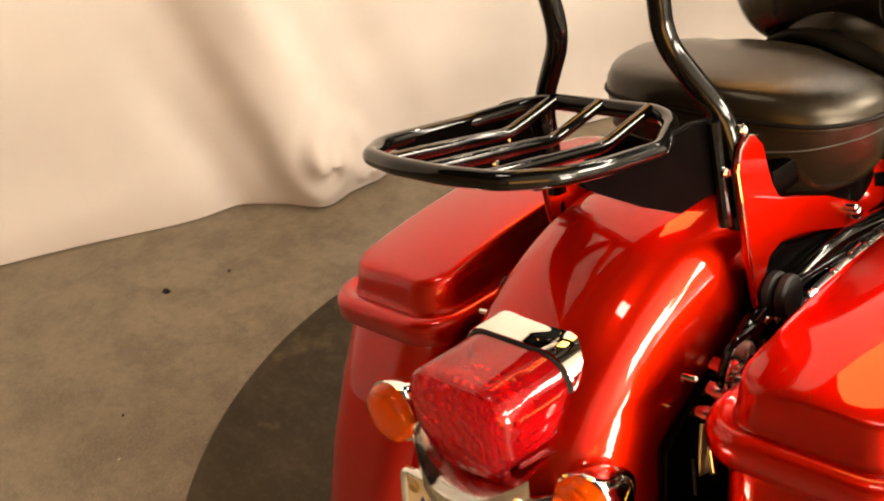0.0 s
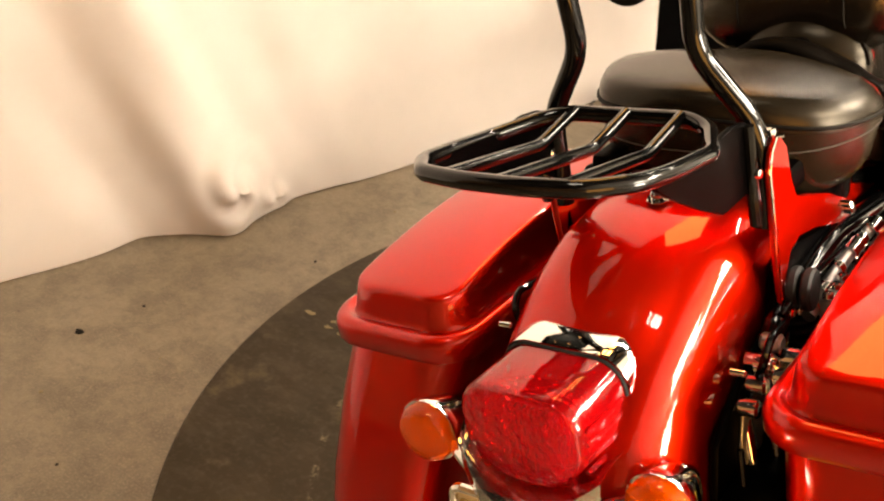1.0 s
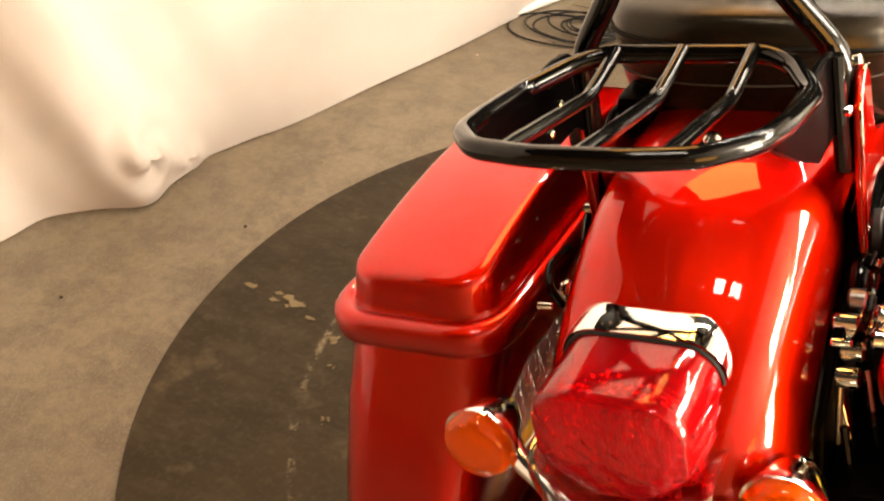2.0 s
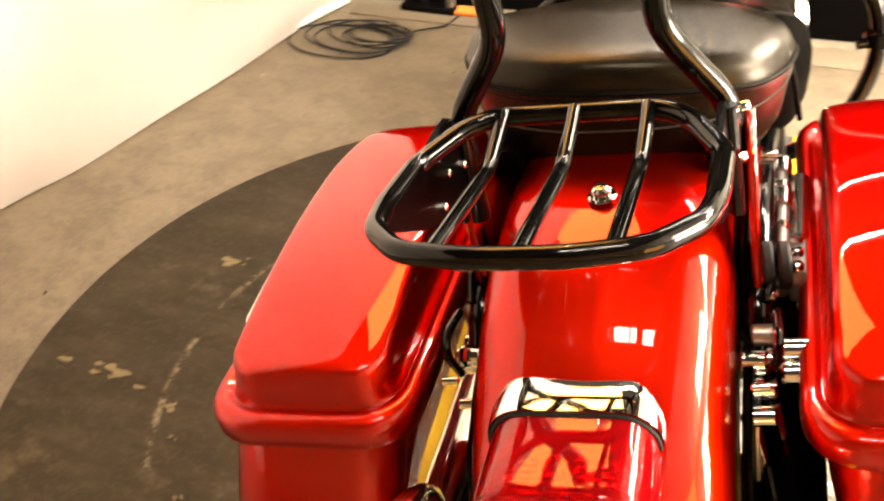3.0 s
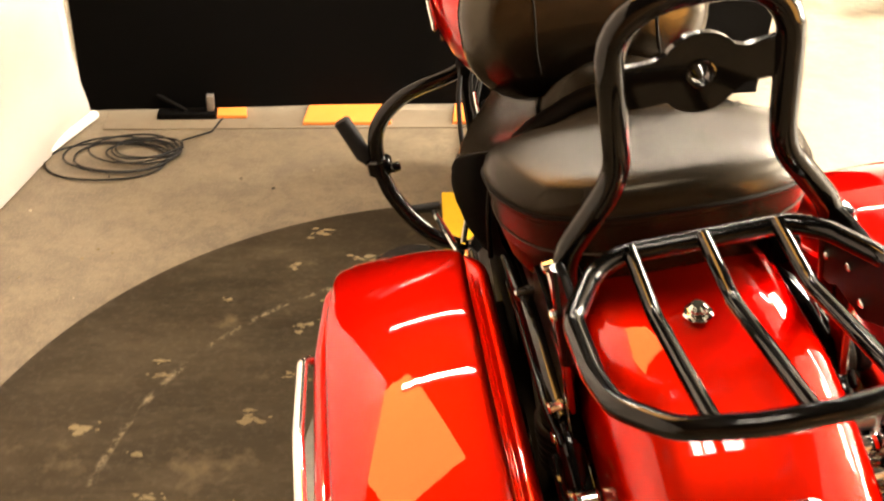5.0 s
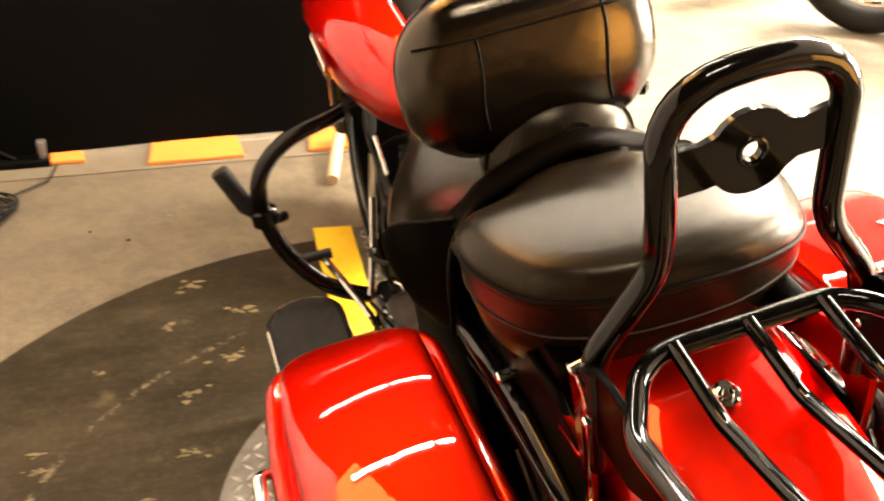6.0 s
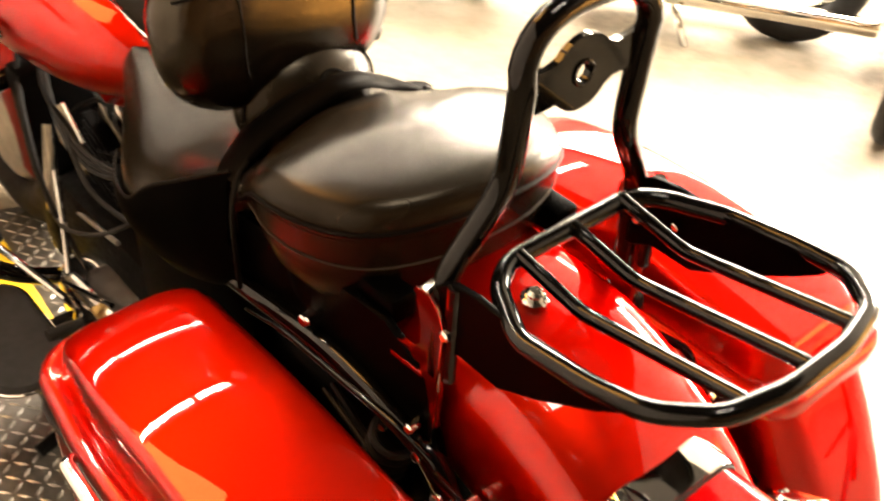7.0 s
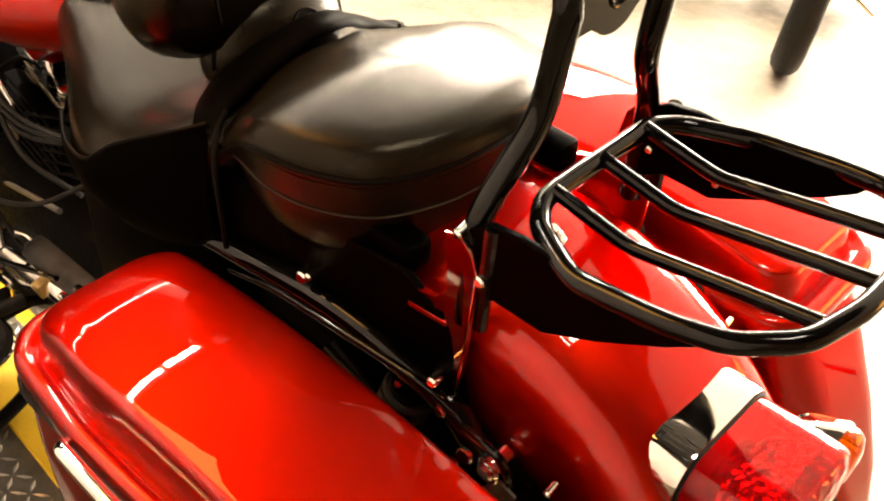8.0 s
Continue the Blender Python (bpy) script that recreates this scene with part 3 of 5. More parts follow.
def saddlebag(sx):
    cx, cy, hx, hy = 0.3125, 0.155, 0.1225, 0.310
    side = sx

    def top(x, y, lift):
        """Height of the lid's dome."""
        arch = 0.072 - 0.40 * (y - 0.17) ** 2 - 0.75 * max(0.0, y - 0.36) ** 1.5
        sag = 0.006 * ((x - cx) / 0.09) ** 2 * lift
        return 0.7275 + max(0.0, lift * (arch + 0.003) - sag)

    rings = []
    levels = [(0.012, 0.690, None), (0.002, 0.6925, None), (0.0, 0.698, None), (0.0, 0.715, None), (0.002, 0.7225, None), (0.006, 0.7270, None), (0.012, 0.7285, None), (0.0165, 0.7275, None), (0.0195, 0.7245, None), (0.0215, 0.7240, None), (0.0232, 0.7265, None)]
    levels += [(0.0245, 0, 0.12), (0.0275, 0, 0.48), (0.0305, 0, 0.82), (0.0322, 0, 0.925), (0.0345, 0, 0.97), (0.0380, 0, 0.990), (0.044, 0, 0.997), (0.052, 0, 0.999)]
    for d, z, lift in levels:
        r = 0.060 - d * 0.65
        ring = []
        for x, y in rounded(cx, cy, hx - d, hy - d * 1.25, r, 7, 16):
            x -= 0.018 * smooth01((y - 0.25) / 0.22) * (1 if x > cx else 0.1)
            ring.append((side * x, y, z if lift is None else top(x, y, lift)))
        rings.append(ring)
    edge = rings[-1]
    for k in range(1, 13):
        ring = []
        for x, y, z in edge:
            x, y = cx + (abs(x) - cx) * (1 - k / 12.5), cy + (y - cy) * (1 - k / 12.5)
            ring.append((side * x, y, top(x, y, 0.999 + 0.001 * min(1.0, k / 3))))
        rings.append(ring)
    body_rings = []
    for z, inset in ((0.692, 0.016), (0.62, 0.012), (0.52, 0.012), (0.42, 0.018), (0.34, 0.03), (0.29, 0.055), (0.275, 0.085)):
        back = 0.42 * (0.70 - z)
        front = 0.35 * (0.70 - z)
        body_rings.append([(side * (x + (0.07 + 0.17 * smooth01((cx + 0.5 * hx - x) / (1.5 * hx))) * (0.70 - z)), y - back if y < cy else y - front * (y - cy) / hy, z + 0.02 * (y - cy)) for x, y in rounded(cx, cy, hx - inset, hy - inset, 0.06, 6, 6)])
    bag = part("saddlebag", loft(body_rings), RED, bike, "glossy red hard saddlebag", sharp=50)
    part("lid", loft(rings), RED, bag, "domed glossy red saddlebag lid", sharp=50)
    bar = bent([(side * 0.425, 0.02, 0.700), (side * 0.449, 0.028, 0.716), (side * 0.452, 0.15, 0.722), (side * 0.447, 0.29, 0.722), (side * 0.425, 0.298, 0.704)], 0.014)
    part("latch_bar", tube(bar, 0.0085, 12, flat=0.75), CHROME, bag, "polished chrome latch bar")
    part("seal", tube([(side * q[0], q[1], 0.6915) for q in rounded(cx, cy, hx - 0.010, hy - 0.010, 0.07)], 0.004, 6, closed=True), RUBBER, bag, "black rubber seal")
    part("hinge", box(side * 0.185, 0.10, 0.655, side * 0.20, 0.17, 0.69, 0.003), CHROME, bag, "chrome hinge")
    return bag


for sx in (-1, 1):
    saddlebag(sx)

# rear fender
FC, FR = (0.100, 0.468), 0.40
SECTION = [(0.0, 0.0), (0.035, 0.001), (0.065, 0.004), (0.090, 0.011), (0.108, 0.024), (0.120, 0.044), (0.127, 0.075), (0.130, 0.115), (0.131, 0.165)]


def fender_rings(extra=0.0):
    rings = []
    for k in range(41):
        a = radians(205 - 150 * k / 40)
        ahead = 0.20 * smooth01((k - 26) / 14)
        outline = [(-x, d) for x, d in SECTION[::-1]] + SECTION[1:]
        inside = [(x * 0.97, d + 0.004) for x, d in outline[::-1]]
        rings.append([(x, FC[0] + ahead + (FR + extra - d) * math.cos(a), FC[1] + (FR + extra - d) * math.sin(a)) for x, d in outline + inside])
    return rings


fender_mesh = loft(fender_rings())
fender = part("rear_fender", fender_mesh, RED, bike, "deep glossy red rear fender", sharp=60)
part("seat_bolt", disc((0.0, 0.052, 0.874), (0, -0.12, 1), 0.010, 0.012, 20, 0.004), CHROME, fender, "chrome seat screw")
part("bolt_washer", disc((0.0, 0.052, 0.867), (0, -0.12, 1), 0.016, 0.006, 8, 0.002), CHROME, fender, "chrome bracket")

# rear wheel
wheel = part("rear_wheel", tube([(0, 0.10 + 0.275 * math.cos(a), 0.38 + 0.275 * math.sin(a)) for a in [2 * math.pi * k / 48 for k in range(48)]], 0.088, 16, closed=True), RUBBER, bike, "black rear tyre")
part("rim", disc((0, 0.10, 0.38), (1, 0, 0), 0.205, 0.12, 48, 0.012), STEEL, wheel, "cast metal wheel rim")
part("hub", disc((0, 0.10, 0.38), (1, 0, 0), 0.055, 0.24, 24, 0.008), CHROME, wheel, "chrome hub")
part("swingarm", box(-0.165, 0.04, 0.34, -0.125, 0.80, 0.41, 0.012), ENGINE_BLACK, bike)
part("swingarm", box(0.125, 0.04, 0.34, 0.165, 0.80, 0.41, 0.012), ENGINE_BLACK, bike)

# frame rails, shocks and fittings beside the fender
for s in (-1, 1):
    part("fender_support", tube(bent([(s * 0.150, 0.0, 0.700), (s * 0.150, 0.04, 0.740), (s * 0.152, 0.20, 0.765), (s * 0.155, 0.50, 0.72)], 0.06), 0.015), BLACK, bike, "black fender support rail")
    part("bag_rail", tube(bent([(s * 0.165, 0.40, 0.710), (s * 0.166, 0.30, 0.742), (s * 0.166, 0.07, 0.765), (s * 0.158, 0.03, 0.745)], 0.03), 0.0048), BLACK, bike, "gloss black saddlebag rail")
    for y, z, r, d in ((0.250, 0.788, 0.008, 0.022), (0.236, 0.800, 0.005, 0.028), (0.060, 0.772, 0.0065, 0.020), (0.010, 0.705, 0.010, 0.026), (-0.022, 0.700, 0.011, 0.022), (0.022, 0.688, 0.007, 0.030), (-0.052, 0.668, 0.006, 0.026), (0.105, 0.735, 0.005, 0.024), (-0.09, 0.735, 0.004, 0.020)):
        part("bolt", disc((s * 0.156, y, z), (1, 0.1, 0), r, d, 12, 0.002), CHROME, bike, "chrome bolt")
    part("latch_loop", tube(bent([(s * 0.168, 0.01, 0.748), (s * 0.172, -0.035, 0.752), (s * 0.170, -0.050, 0.732), (s * 0.160, -0.045, 0.705)], 0.012), 0.005, 10), BLACK, bike, "black bag latch loop")
    for k in range(2):
        part("hose", tube(spline([(s * (0.150 + 0.012 * k), 0.22, 0.70), (s * (0.156 + 0.012 * k), 0.12, 0.66 + 0.02 * k), (s * (0.152 + 0.008 * k), 0.03, 0.60), (s * 0.155, -0.02, 0.50)], 6), 0.0055 - 0.0015 * k, 8), RUBBER, bike, "black rubber hose")
    part("wire_tie", disc((s * 0.158, 0.115, 0.665), (0, 1, 0.3), 0.009, 0.004, 12), WHITE_PAINT, bike, "pale wire tie")
    part("bag_mount", box(s * 0.146, 0.10, 0.585, s * 0.196, 0.50, 0.60, 0.004), SATIN_BLACK, bike, "black bag mounting plate")
    part("side_cover", box(s * 0.125, 0.36, 0.40, s * 0.172, 0.70, 0.735, 0.02), SATIN_BLACK, bike, "black side cover")
    part("bracket_plate", slab([(-0.085, 0.600), (-0.070, 0.665), (-0.020, 0.680), (0.0, 0.640), (-0.03, 0.590)], "x", s * 0.148, 0.004, 0.001), STEEL, bike, "bare steel bracket plate")
    shock = part("shock_absorber", tube([(s * 0.148, 0.098, 0.725), (s * 0.15, 0.20, 0.42)], 0.024, 20), ENGINE_BLACK, bike, "black shock absorber")
    for k in range(6):
        c = Vector((s * 0.148, 0.098, 0.725)).lerp(Vector((s * 0.15, 0.20, 0.42)), 0.03 + 0.055 * k)
        part("ring", disc(c, (0.0, 0.115, -0.38), 0.031, 0.010, 20, 0.003), RUBBER, shock)
    part("docking_stud", disc((s * 0.152, -0.02, 0.708), (1, 0, 0), 0.0105, 0.040, 16, 0.003), CHROME, bike, "chrome docking stud")
    part("docking_collar", disc((s * 0.162, -0.02, 0.708), (1, 0, 0), 0.014, 0.010, 16, 0.003), CHROME, bike, "chrome collar")
    part("docking_stud", disc((s * 0.158, 0.045, 0.742), (1, 0, 0), 0.007, 0.020, 12, 0.002), CHROME, bike, "chrome docking stud")
    # the left crest rises higher: its black also stands in for shade on the fender
    crest = [(0.055, 0.84), (0.12, 0.872), (0.30, 0.855), (0.62, 0.80)] if s < 0 else [(0.055, 0.795), (0.12, 0.80), (0.30, 0.752), (0.62, 0.74)]
    part("inner_panel", slab([(-0.13, 0.66), (-0.06, 0.70), (0.03, 0.725)] + crest + [(0.62, 0.45), (-0.02, 0.42), (-0.16, 0.50)], "x", s * 0.1405, 0.010, 0.003), SATIN_BLACK, bike, "matt black inner panel, left crest also standing in for shade")
    part("bag_stay", tube([(s * 0.14, -0.05, 0.66), (s * 0.18, -0.09, 0.48)], 0.009), CHROME, bike, "chrome stay")
    part("muffler", tube([(s * 0.312, -0.42, 0.235), (s * 0.312, -0.40, 0.235), (s * 0.31, 0.45, 0.245), (s * 0.27, 0.60, 0.25)], [0.043, 0.047, 0.045, 0.03], 24), CHROME, bike, "chrome muffler")
    if s > 0:
        part("bag_mount", box(0.146, -0.15, 0.40, 0.215, 0.34, 0.60, 0.012), SATIN_BLACK, bike, "black bag mounting box")
        for k, (y, z) in enumerate(((-0.10, 0.64), (-0.03, 0.66), (0.06, 0.69), (0.13, 0.70))):
            part("stay_rod", tube([(0.158 + 0.008 * (k % 2), y, z), (0.165 + 0.010 * (k % 3), y - 0.012, 0.595)], 0.0045, 8), CHROME if k % 2 else BLACK, bike)
        clip_rnd = random.Random(31)
        for k in range(11):
            y, z = 0.015 + 0.024 * k + clip_rnd.uniform(-0.008, 0.008), 0.725 + 0.0022 * k + clip_rnd.uniform(-0.018, 0.018)
            x, half = clip_rnd.uniform(0.154, 0.176), clip_rnd.uniform(0.004, 0.009)
            part("clip", box(x - half * 0.6, y - half, z - half, x + half * 0.6, y + half, z + half, 0.002), CHROME if k % 3 else BLACK, bike, "small metal clip")
        for x in (0.160, 0.177):
            part("rubber_bush", disc((x, 0.070, 0.762), (1, 0.1, 0), 0.026, 0.013, 24, 0.003), RUBBER, bike, "round grey rubber bush")
        # chrome air line and its collars, then the stacked docking bushes
        line = part("air_line", tube(spline([(0.170, 0.330, 0.735), (0.173, 0.230, 0.742), (0.174, 0.140, 0.738), (0.172, 0.075, 0.722)], 6), 0.0085, 14), STEEL, bike, "steel air line beside the fender")
        for y, z, r, long in ((0.300, 0.739, 0.013, 0.030), (0.252, 0.742, 0.0115, 0.014), (0.222, 0.743, 0.0135, 0.030), (0.168, 0.741, 0.0115, 0.012), (0.118, 0.735, 0.0125, 0.018), (0.092, 0.727, 0.011, 0.012)):
            part("collar", disc((0.173, y, z), (0.02, 1, 0.03), r, long, 18, 0.002), CHROME, line, "chrome collar")
        valve = part("relay_box", box(0.180, 0.085, 0.700, 0.200, 0.150, 0.742, 0.005), STEEL, bike, "small bare metal relay box")
        for y in (0.092, 0.118, 0.143):
            part("cap", disc((0.190, y, 0.745), (0, 0.2, 1), 0.007, 0.010, 12, 0.002), CHROME, valve, "chrome cap")
        part("air_tank", tube([(0.192, 0.165, 0.722), (0.193, 0.290, 0.728)], 0.013, 16), CHROME, bike, "slim chrome cylinder")
        for y, z in ((0.004, 0.722), (-0.020, 0.706), (-0.044, 0.692), (-0.068, 0.676)):
            part("docking_bush", disc((0.156, y, z), (1, 0.05, 0), 0.0112, 0.026, 16, 0.003), CHROME if y < -0.01 else STEEL, bike, "chrome docking bush")
        for y, z in ((-0.012, 0.716), (-0.034, 0.704)):
            part("docking_bush", disc((0.188, y, z), (1, 0.05, 0), 0.0125, 0.030, 16, 0.003), CHROME, bike, "chrome docking bush")
    # red side plate that rises beside the seat
    neck = [(0.070, 0.937), (0.060, 0.905), (0.060, 0.882), (0.075, 0.864), (0.105, 0.858)] if s < 0 else [(0.079, 0.938), (0.083, 0.909), (0.088, 0.886), (0.099, 0.866), (0.115, 0.858)]
    out = 0.1420 if s < 0 else 0.1500
    fin = slab([(0.047, 0.716), (0.036, 0.82), (0.028, 0.925), (0.036, 0.945), (0.050, 0.957), (0.066, 0.952)] + neck + [(0.135, 0.855), (0.200, 0.829), (0.272, 0.792), (0.318, 0.745), (0.312, 0.735), (0.250, 0.768), (0.152, 0.803), (0.105, 0.816), (0.074, 0.808), (0.058, 0.783), (0.051, 0.75)], "x", s * out, 0.007, 0.002)
    if s < 0:
        for v in fin.verts:
            v.co.x += s * 0.40 * (v.co.z - 0.86) * smooth01((v.co.y - 0.055) / 0.04) * (1.0 if v.co.z < 0.90 else 0.0)
    fin_ob = part("docking_plate", fin, RED, bike, "red docking plate with bright edge")
    part("trim", tube([(s * (out + 0.0045), 0.046, 0.716), (s * (out + 0.0045), 0.036, 0.82), (s * (out + 0.0045), 0.027, 0.925), (s * (out + 0.0045), 0.035, 0.946), (s * (out + 0.0045), 0.050, 0.958), (s * (out + 0.0045), 0.066, 0.953)], 0.0016, 6), CHROME, fin_ob, "bright chrome edging")
    part("latch", disc((s * 0.143, 0.050, 0.962), (1, 0, 0.2), 0.006, 0.018, 14, 0.002), CHROME, fin_ob, "chrome latch knob")
    if s < 0:
        part("cover_strip", slab([(0.060, 0.835), (0.060, 0.843), (0.112, 0.838), (0.112, 0.830)], "x", s * 0.1440, 0.004, 0.0015), RED, fin_ob, "narrow raised red strip")

# passenger backrest hoop
left, right = Vector((-0.077, 0.014, 1.165)), Vector((0.080, 0.020, 1.165))
hoop = bent([(-0.134, 0.046, 0.850), (-0.132, 0.044, 0.972), (-0.074, 0.029, 1.060), left], 0.028, 5)
for k in range(1, 16):
    a = math.pi * (1 - k / 16)
    hoop.append(((left + right) / 2 + Vector((0.0785 * math.copysign(abs(math.cos(a)) ** 0.75, math.cos(a)), 0, 0.062 * math.sin(a) ** 0.8))))
hoop += bent([right, (0.075, 0.027, 1.062), (0.134, 0.046, 0.970), (0.136, 0.048, 0.850)], 0.028, 5)
sissy = part("backrest_hoop", tube(hoop, 0.0127, 16), BLACK, bike, "gloss black passenger backrest hoop")
plate = [(-0.070, 1.128), (-0.040, 1.128)]
plate += [(0.002 + 0.037 * math.cos(radians(a)), 1.150 + 0.037 * math.sin(radians(a))) for a in range(215, 330, 12)]
plate += [(0.042, 1.134), (0.072, 1.134), (0.072, 1.172), (0.042, 1.168)]
plate += [(0.002 + 0.037 * math.cos(radians(a)), 1.150 + 0.037 * math.sin(radians(a))) for a in range(35, 150, 12)]
plate += [(-0.040, 1.168), (-0.070, 1.168)]
N_HOLE = len(plate)
plate_bm = bmesh.new()
for y in (0.020, 0.027):
    outer = [plate_bm.verts.new((x, y, z)) for x, z in plate]
    inner = [plate_bm.verts.new((0.002 + 0.0085 * math.cos(t), y, 1.150 + 0.0085 * math.sin(t))) for t in [math.atan2(z - 1.150, x - 0.002) for x, z in plate]]
    for k in range(N_HOLE):
        plate_bm.faces.new((outer[k], outer[(k + 1) % N_HOLE], inner[(k + 1) % N_HOLE], inner[k]))
plate_bm.verts.ensure_lookup_table()
for base in (0, N_HOLE):
    for k in range(N_HOLE):
        i, j = base + k, base + (k + 1) % N_HOLE
        a, b = plate_bm.verts[i], plate_bm.verts[j]
        c, d = plate_bm.verts[i + 2 * N_HOLE], plate_bm.verts[j + 2 * N_HOLE]
        plate_bm.faces.new((a, b, d, c))
part("pad_plate", plate_bm, BLACK, sissy, "gloss black pad mounting plate with a hole", sharp=30)
part("boss", tube([(0.002 + 0.0115 * math.cos(2 * math.pi * k / 24), 0.0195, 1.150 + 0.0115 * math.sin(2 * math.pi * k / 24)) for k in range(24)], 0.002, 8, closed=True), BLACK, sissy)

# luggage rack
rim = [(-0.086, 0.006, 0.993), (-0.118, -0.012, 0.990), (-0.151, -0.068, 0.988), (-0.151, -0.150, 1.001), (-0.143, -0.198, 1.010), (-0.105, -0.238, 1.017), (-0.04, -0.252, 1.020), (0.04, -0.252, 1.020), (0.105, -0.238, 1.017), (0.143, -0.198, 1.010), (0.151, -0.150, 1.001), (0.151, -0.068, 0.988), (0.118, -0.012, 0.990), (0.086, 0.006, 0.993)]
rim = [(x * 0.927 - 0.005, y * 1.06 + 0.003, z - 0.005) for x, y, z in rim]
rack = part("luggage_rack", tube(bent(rim, 0.016, 4, closed=True), 0.0098, 14, closed=True), BLACK, bike, "gloss black tubular luggage rack")
for x in (-0.074, -0.005, 0.064):
    part("rack_bar", tube(bent([(x, 0.006, 0.993), (x * 1.0, -0.076, 0.979), (x * 1.02, -0.259, 1.013)], 0.012), 0.0072, 12), BLACK, rack)
for s in (-1, 1):
    side_plate = slab([(-0.195, 1.003), (-0.182, 0.985), (-0.160, 0.970), (-0.100, 0.932), (-0.045, 0.902), (0.010, 0.905), (0.030, 0.890), (0.052, 0.885), (0.055, 0.960), (0.020, 0.985), (-0.012, 0.990), (-0.068, 0.988)], "x", s * 0.1335 - 0.005, 0.008, 0.0015)
    side_ob = part("side_plate", side_plate, SATIN_BLACK, rack, "black rack side plate")
    for y, z in ((-0.02, 0.945), (0.03, 0.925), (-0.05, 0.925)):
        part("bolt", disc((s * 0.1285 - 0.005, y, z), (1, 0, 0), 0.0045, 0.007, 10, 0.0015), CHROME, side_ob, "chrome bolt")

for s in (-1, 1):
    part("mount_strut", tube([(s * 0.138 - 0.003, 0.018, 0.982), (s * 0.140 - 0.003, 0.022, 0.862)], 0.0075, 10), BLACK, rack, "gloss black mounting strut")
    part("strut_bolt", disc((s * 0.147 - 0.003, 0.020, 0.925), (1, 0, 0), 0.006, 0.008, 10, 0.002), CHROME, rack, "chrome bolt")

# passenger seat
HALF = [(0.0, 0.128), (0.075, 0.136), (0.142, 0.168), (0.177, 0.224), (0.186, 0.282), (0.174, 0.338), (0.149, 0.402), (0.110, 0.418), (0.055, 0.405), (0.0, 0.396)]
PILLION = [(p.x, p.y) for p in spline([(x, y, 0) for x, y in HALF] + [(-x, y, 0) for x, y in HALF[-2:0:-1]], 6, closed=True)]


def pillion_ring(scale, z):
    ring = []
    for x, y in PILLION:
        x, y = x * scale, 0.240 + (y - 0.240) * scale
        high = smooth01((z - 0.88) / 0.07)
        rise = 0.04 * (y - 0.20 + math.hypot(y - 0.20, 0.04)) * (1 - (x / 0.20) ** 2) + 0.010 - 0.7 * max(0.0, x + 0.035) ** 2
        rise -= 0.21 * (y - 0.285 + math.hypot(y - 0.285, 0.02)) + 0.040 * smooth01((y - 0.30) / 0.11) * smooth01((abs(x) - 0.03) / 0.11)
        rise = (rise - 0.009) * high
        ring.append((x + 0.006, y, z + rise))
    return ring


seat = part("passenger_seat", loft([pillion_ring(s, z) for s, z in ((0.997, 0.936), (1.0, 0.942), (0.998, 0.951), (0.98, 0.961), (0.94, 0.971), (0.86, 0.9765), (0.70, 0.9795), (0.5, 0.981), (0.25, 0.981), (0.02, 0.981))]), LEATHER, bike, "worn black leather passenger seat", sharp=60)
part("seat_side", loft([pillion_ring(s, z) for s, z in ((0.76, 0.824), (0.85, 0.830), (0.915, 0.848), (0.965, 0.885), (0.9965, 0.935))]), LEATHER, seat, "black leather seat side", sharp=60)
# black filler blocks that cover the fender below the seat edge
for s in (-1, 1):
    part("seat_filler", box(s * 0.10, 0.12, 0.852, s * 0.136, 0.40, 0.888, 0.008), SATIN_BLACK, seat, "black filler block under the seat edge")
part("seat_pan", loft([[(x * k, 0.24 + (y - 0.24) * k, z) for x, y in PILLION] for k, z in ((0.74, 0.785), (0.80, 0.790), (0.82, 0.83), (0.80, 0.862))]), SATIN_BLACK, seat, "matt black seat pan", sharp=60)
part("seam", tube([(x, y, z) for x, y, z in pillion_ring(0.979, 0.899)], 0.0011, 5, closed=True), THREAD, seat, "stitched seam")
part("piping", tube([(x * 1.003, 0.240 + (y - 0.240) * 1.003, z) for x, y, z in pillion_ring(1.0, 0.9450)], 0.0028, 6, closed=True), LEATHER_SIDE, seat, "black leather piping")
half_ridge = [(-0.150, 0.402, 0.890), (-0.128, 0.414, 0.899), (-0.085, 0.418, 0.917), (-0.040, 0.402, 0.945), (0.005, 0.394, 0.956)]
ridge = spline(half_ridge + [(0.01 - x, y, z) for x, y, z in half_ridge[-2::-1]], 8)


def flap_row(dy, dz):
    row = []
    for p in ridge:
        w = smooth01((abs(p.x) - 0.10) / 0.05)
        row.append(p + Vector((math.copysign(dz * w * 0.35, p.x), dy * (1 - 0.6 * w), dz * (1 - w))))
    return row


flap = loft([flap_row(dy, dz) for dy, dz in ((0.062, -0.026), (0.048, -0.006), (0.030, 0.006), (0.012, 0.010), (-0.003, 0.009), (-0.008, 0.005), (-0.008, -0.001), (0.004, -0.006))], around=False)
part("bolster", flap, LEATHER_DULL, seat, "leather flap edge between the seats", sharp=70)
for s in (-1, 1):
    part("front_seam", tube(spline([(s * 0.190 + 0.005, 0.350, 0.780), (s * 0.184 + 0.005, 0.362, 0.835), (s * 0.172 + 0.005, 0.380, 0.872), (s * 0.150 + 0.005, 0.399, 0.895), (s * 0.132 + 0.005, 0.404, 0.907)], 6), 0.0035, 8), LEATHER_SIDE, seat, "dark front seam")
part("hump", ball((0.0135, 0.495, 0.903), 0.100, 0.055, 0.075, seg=32, rings=20), LEATHER, seat, "rounded embossed leather panel", sharp=80)
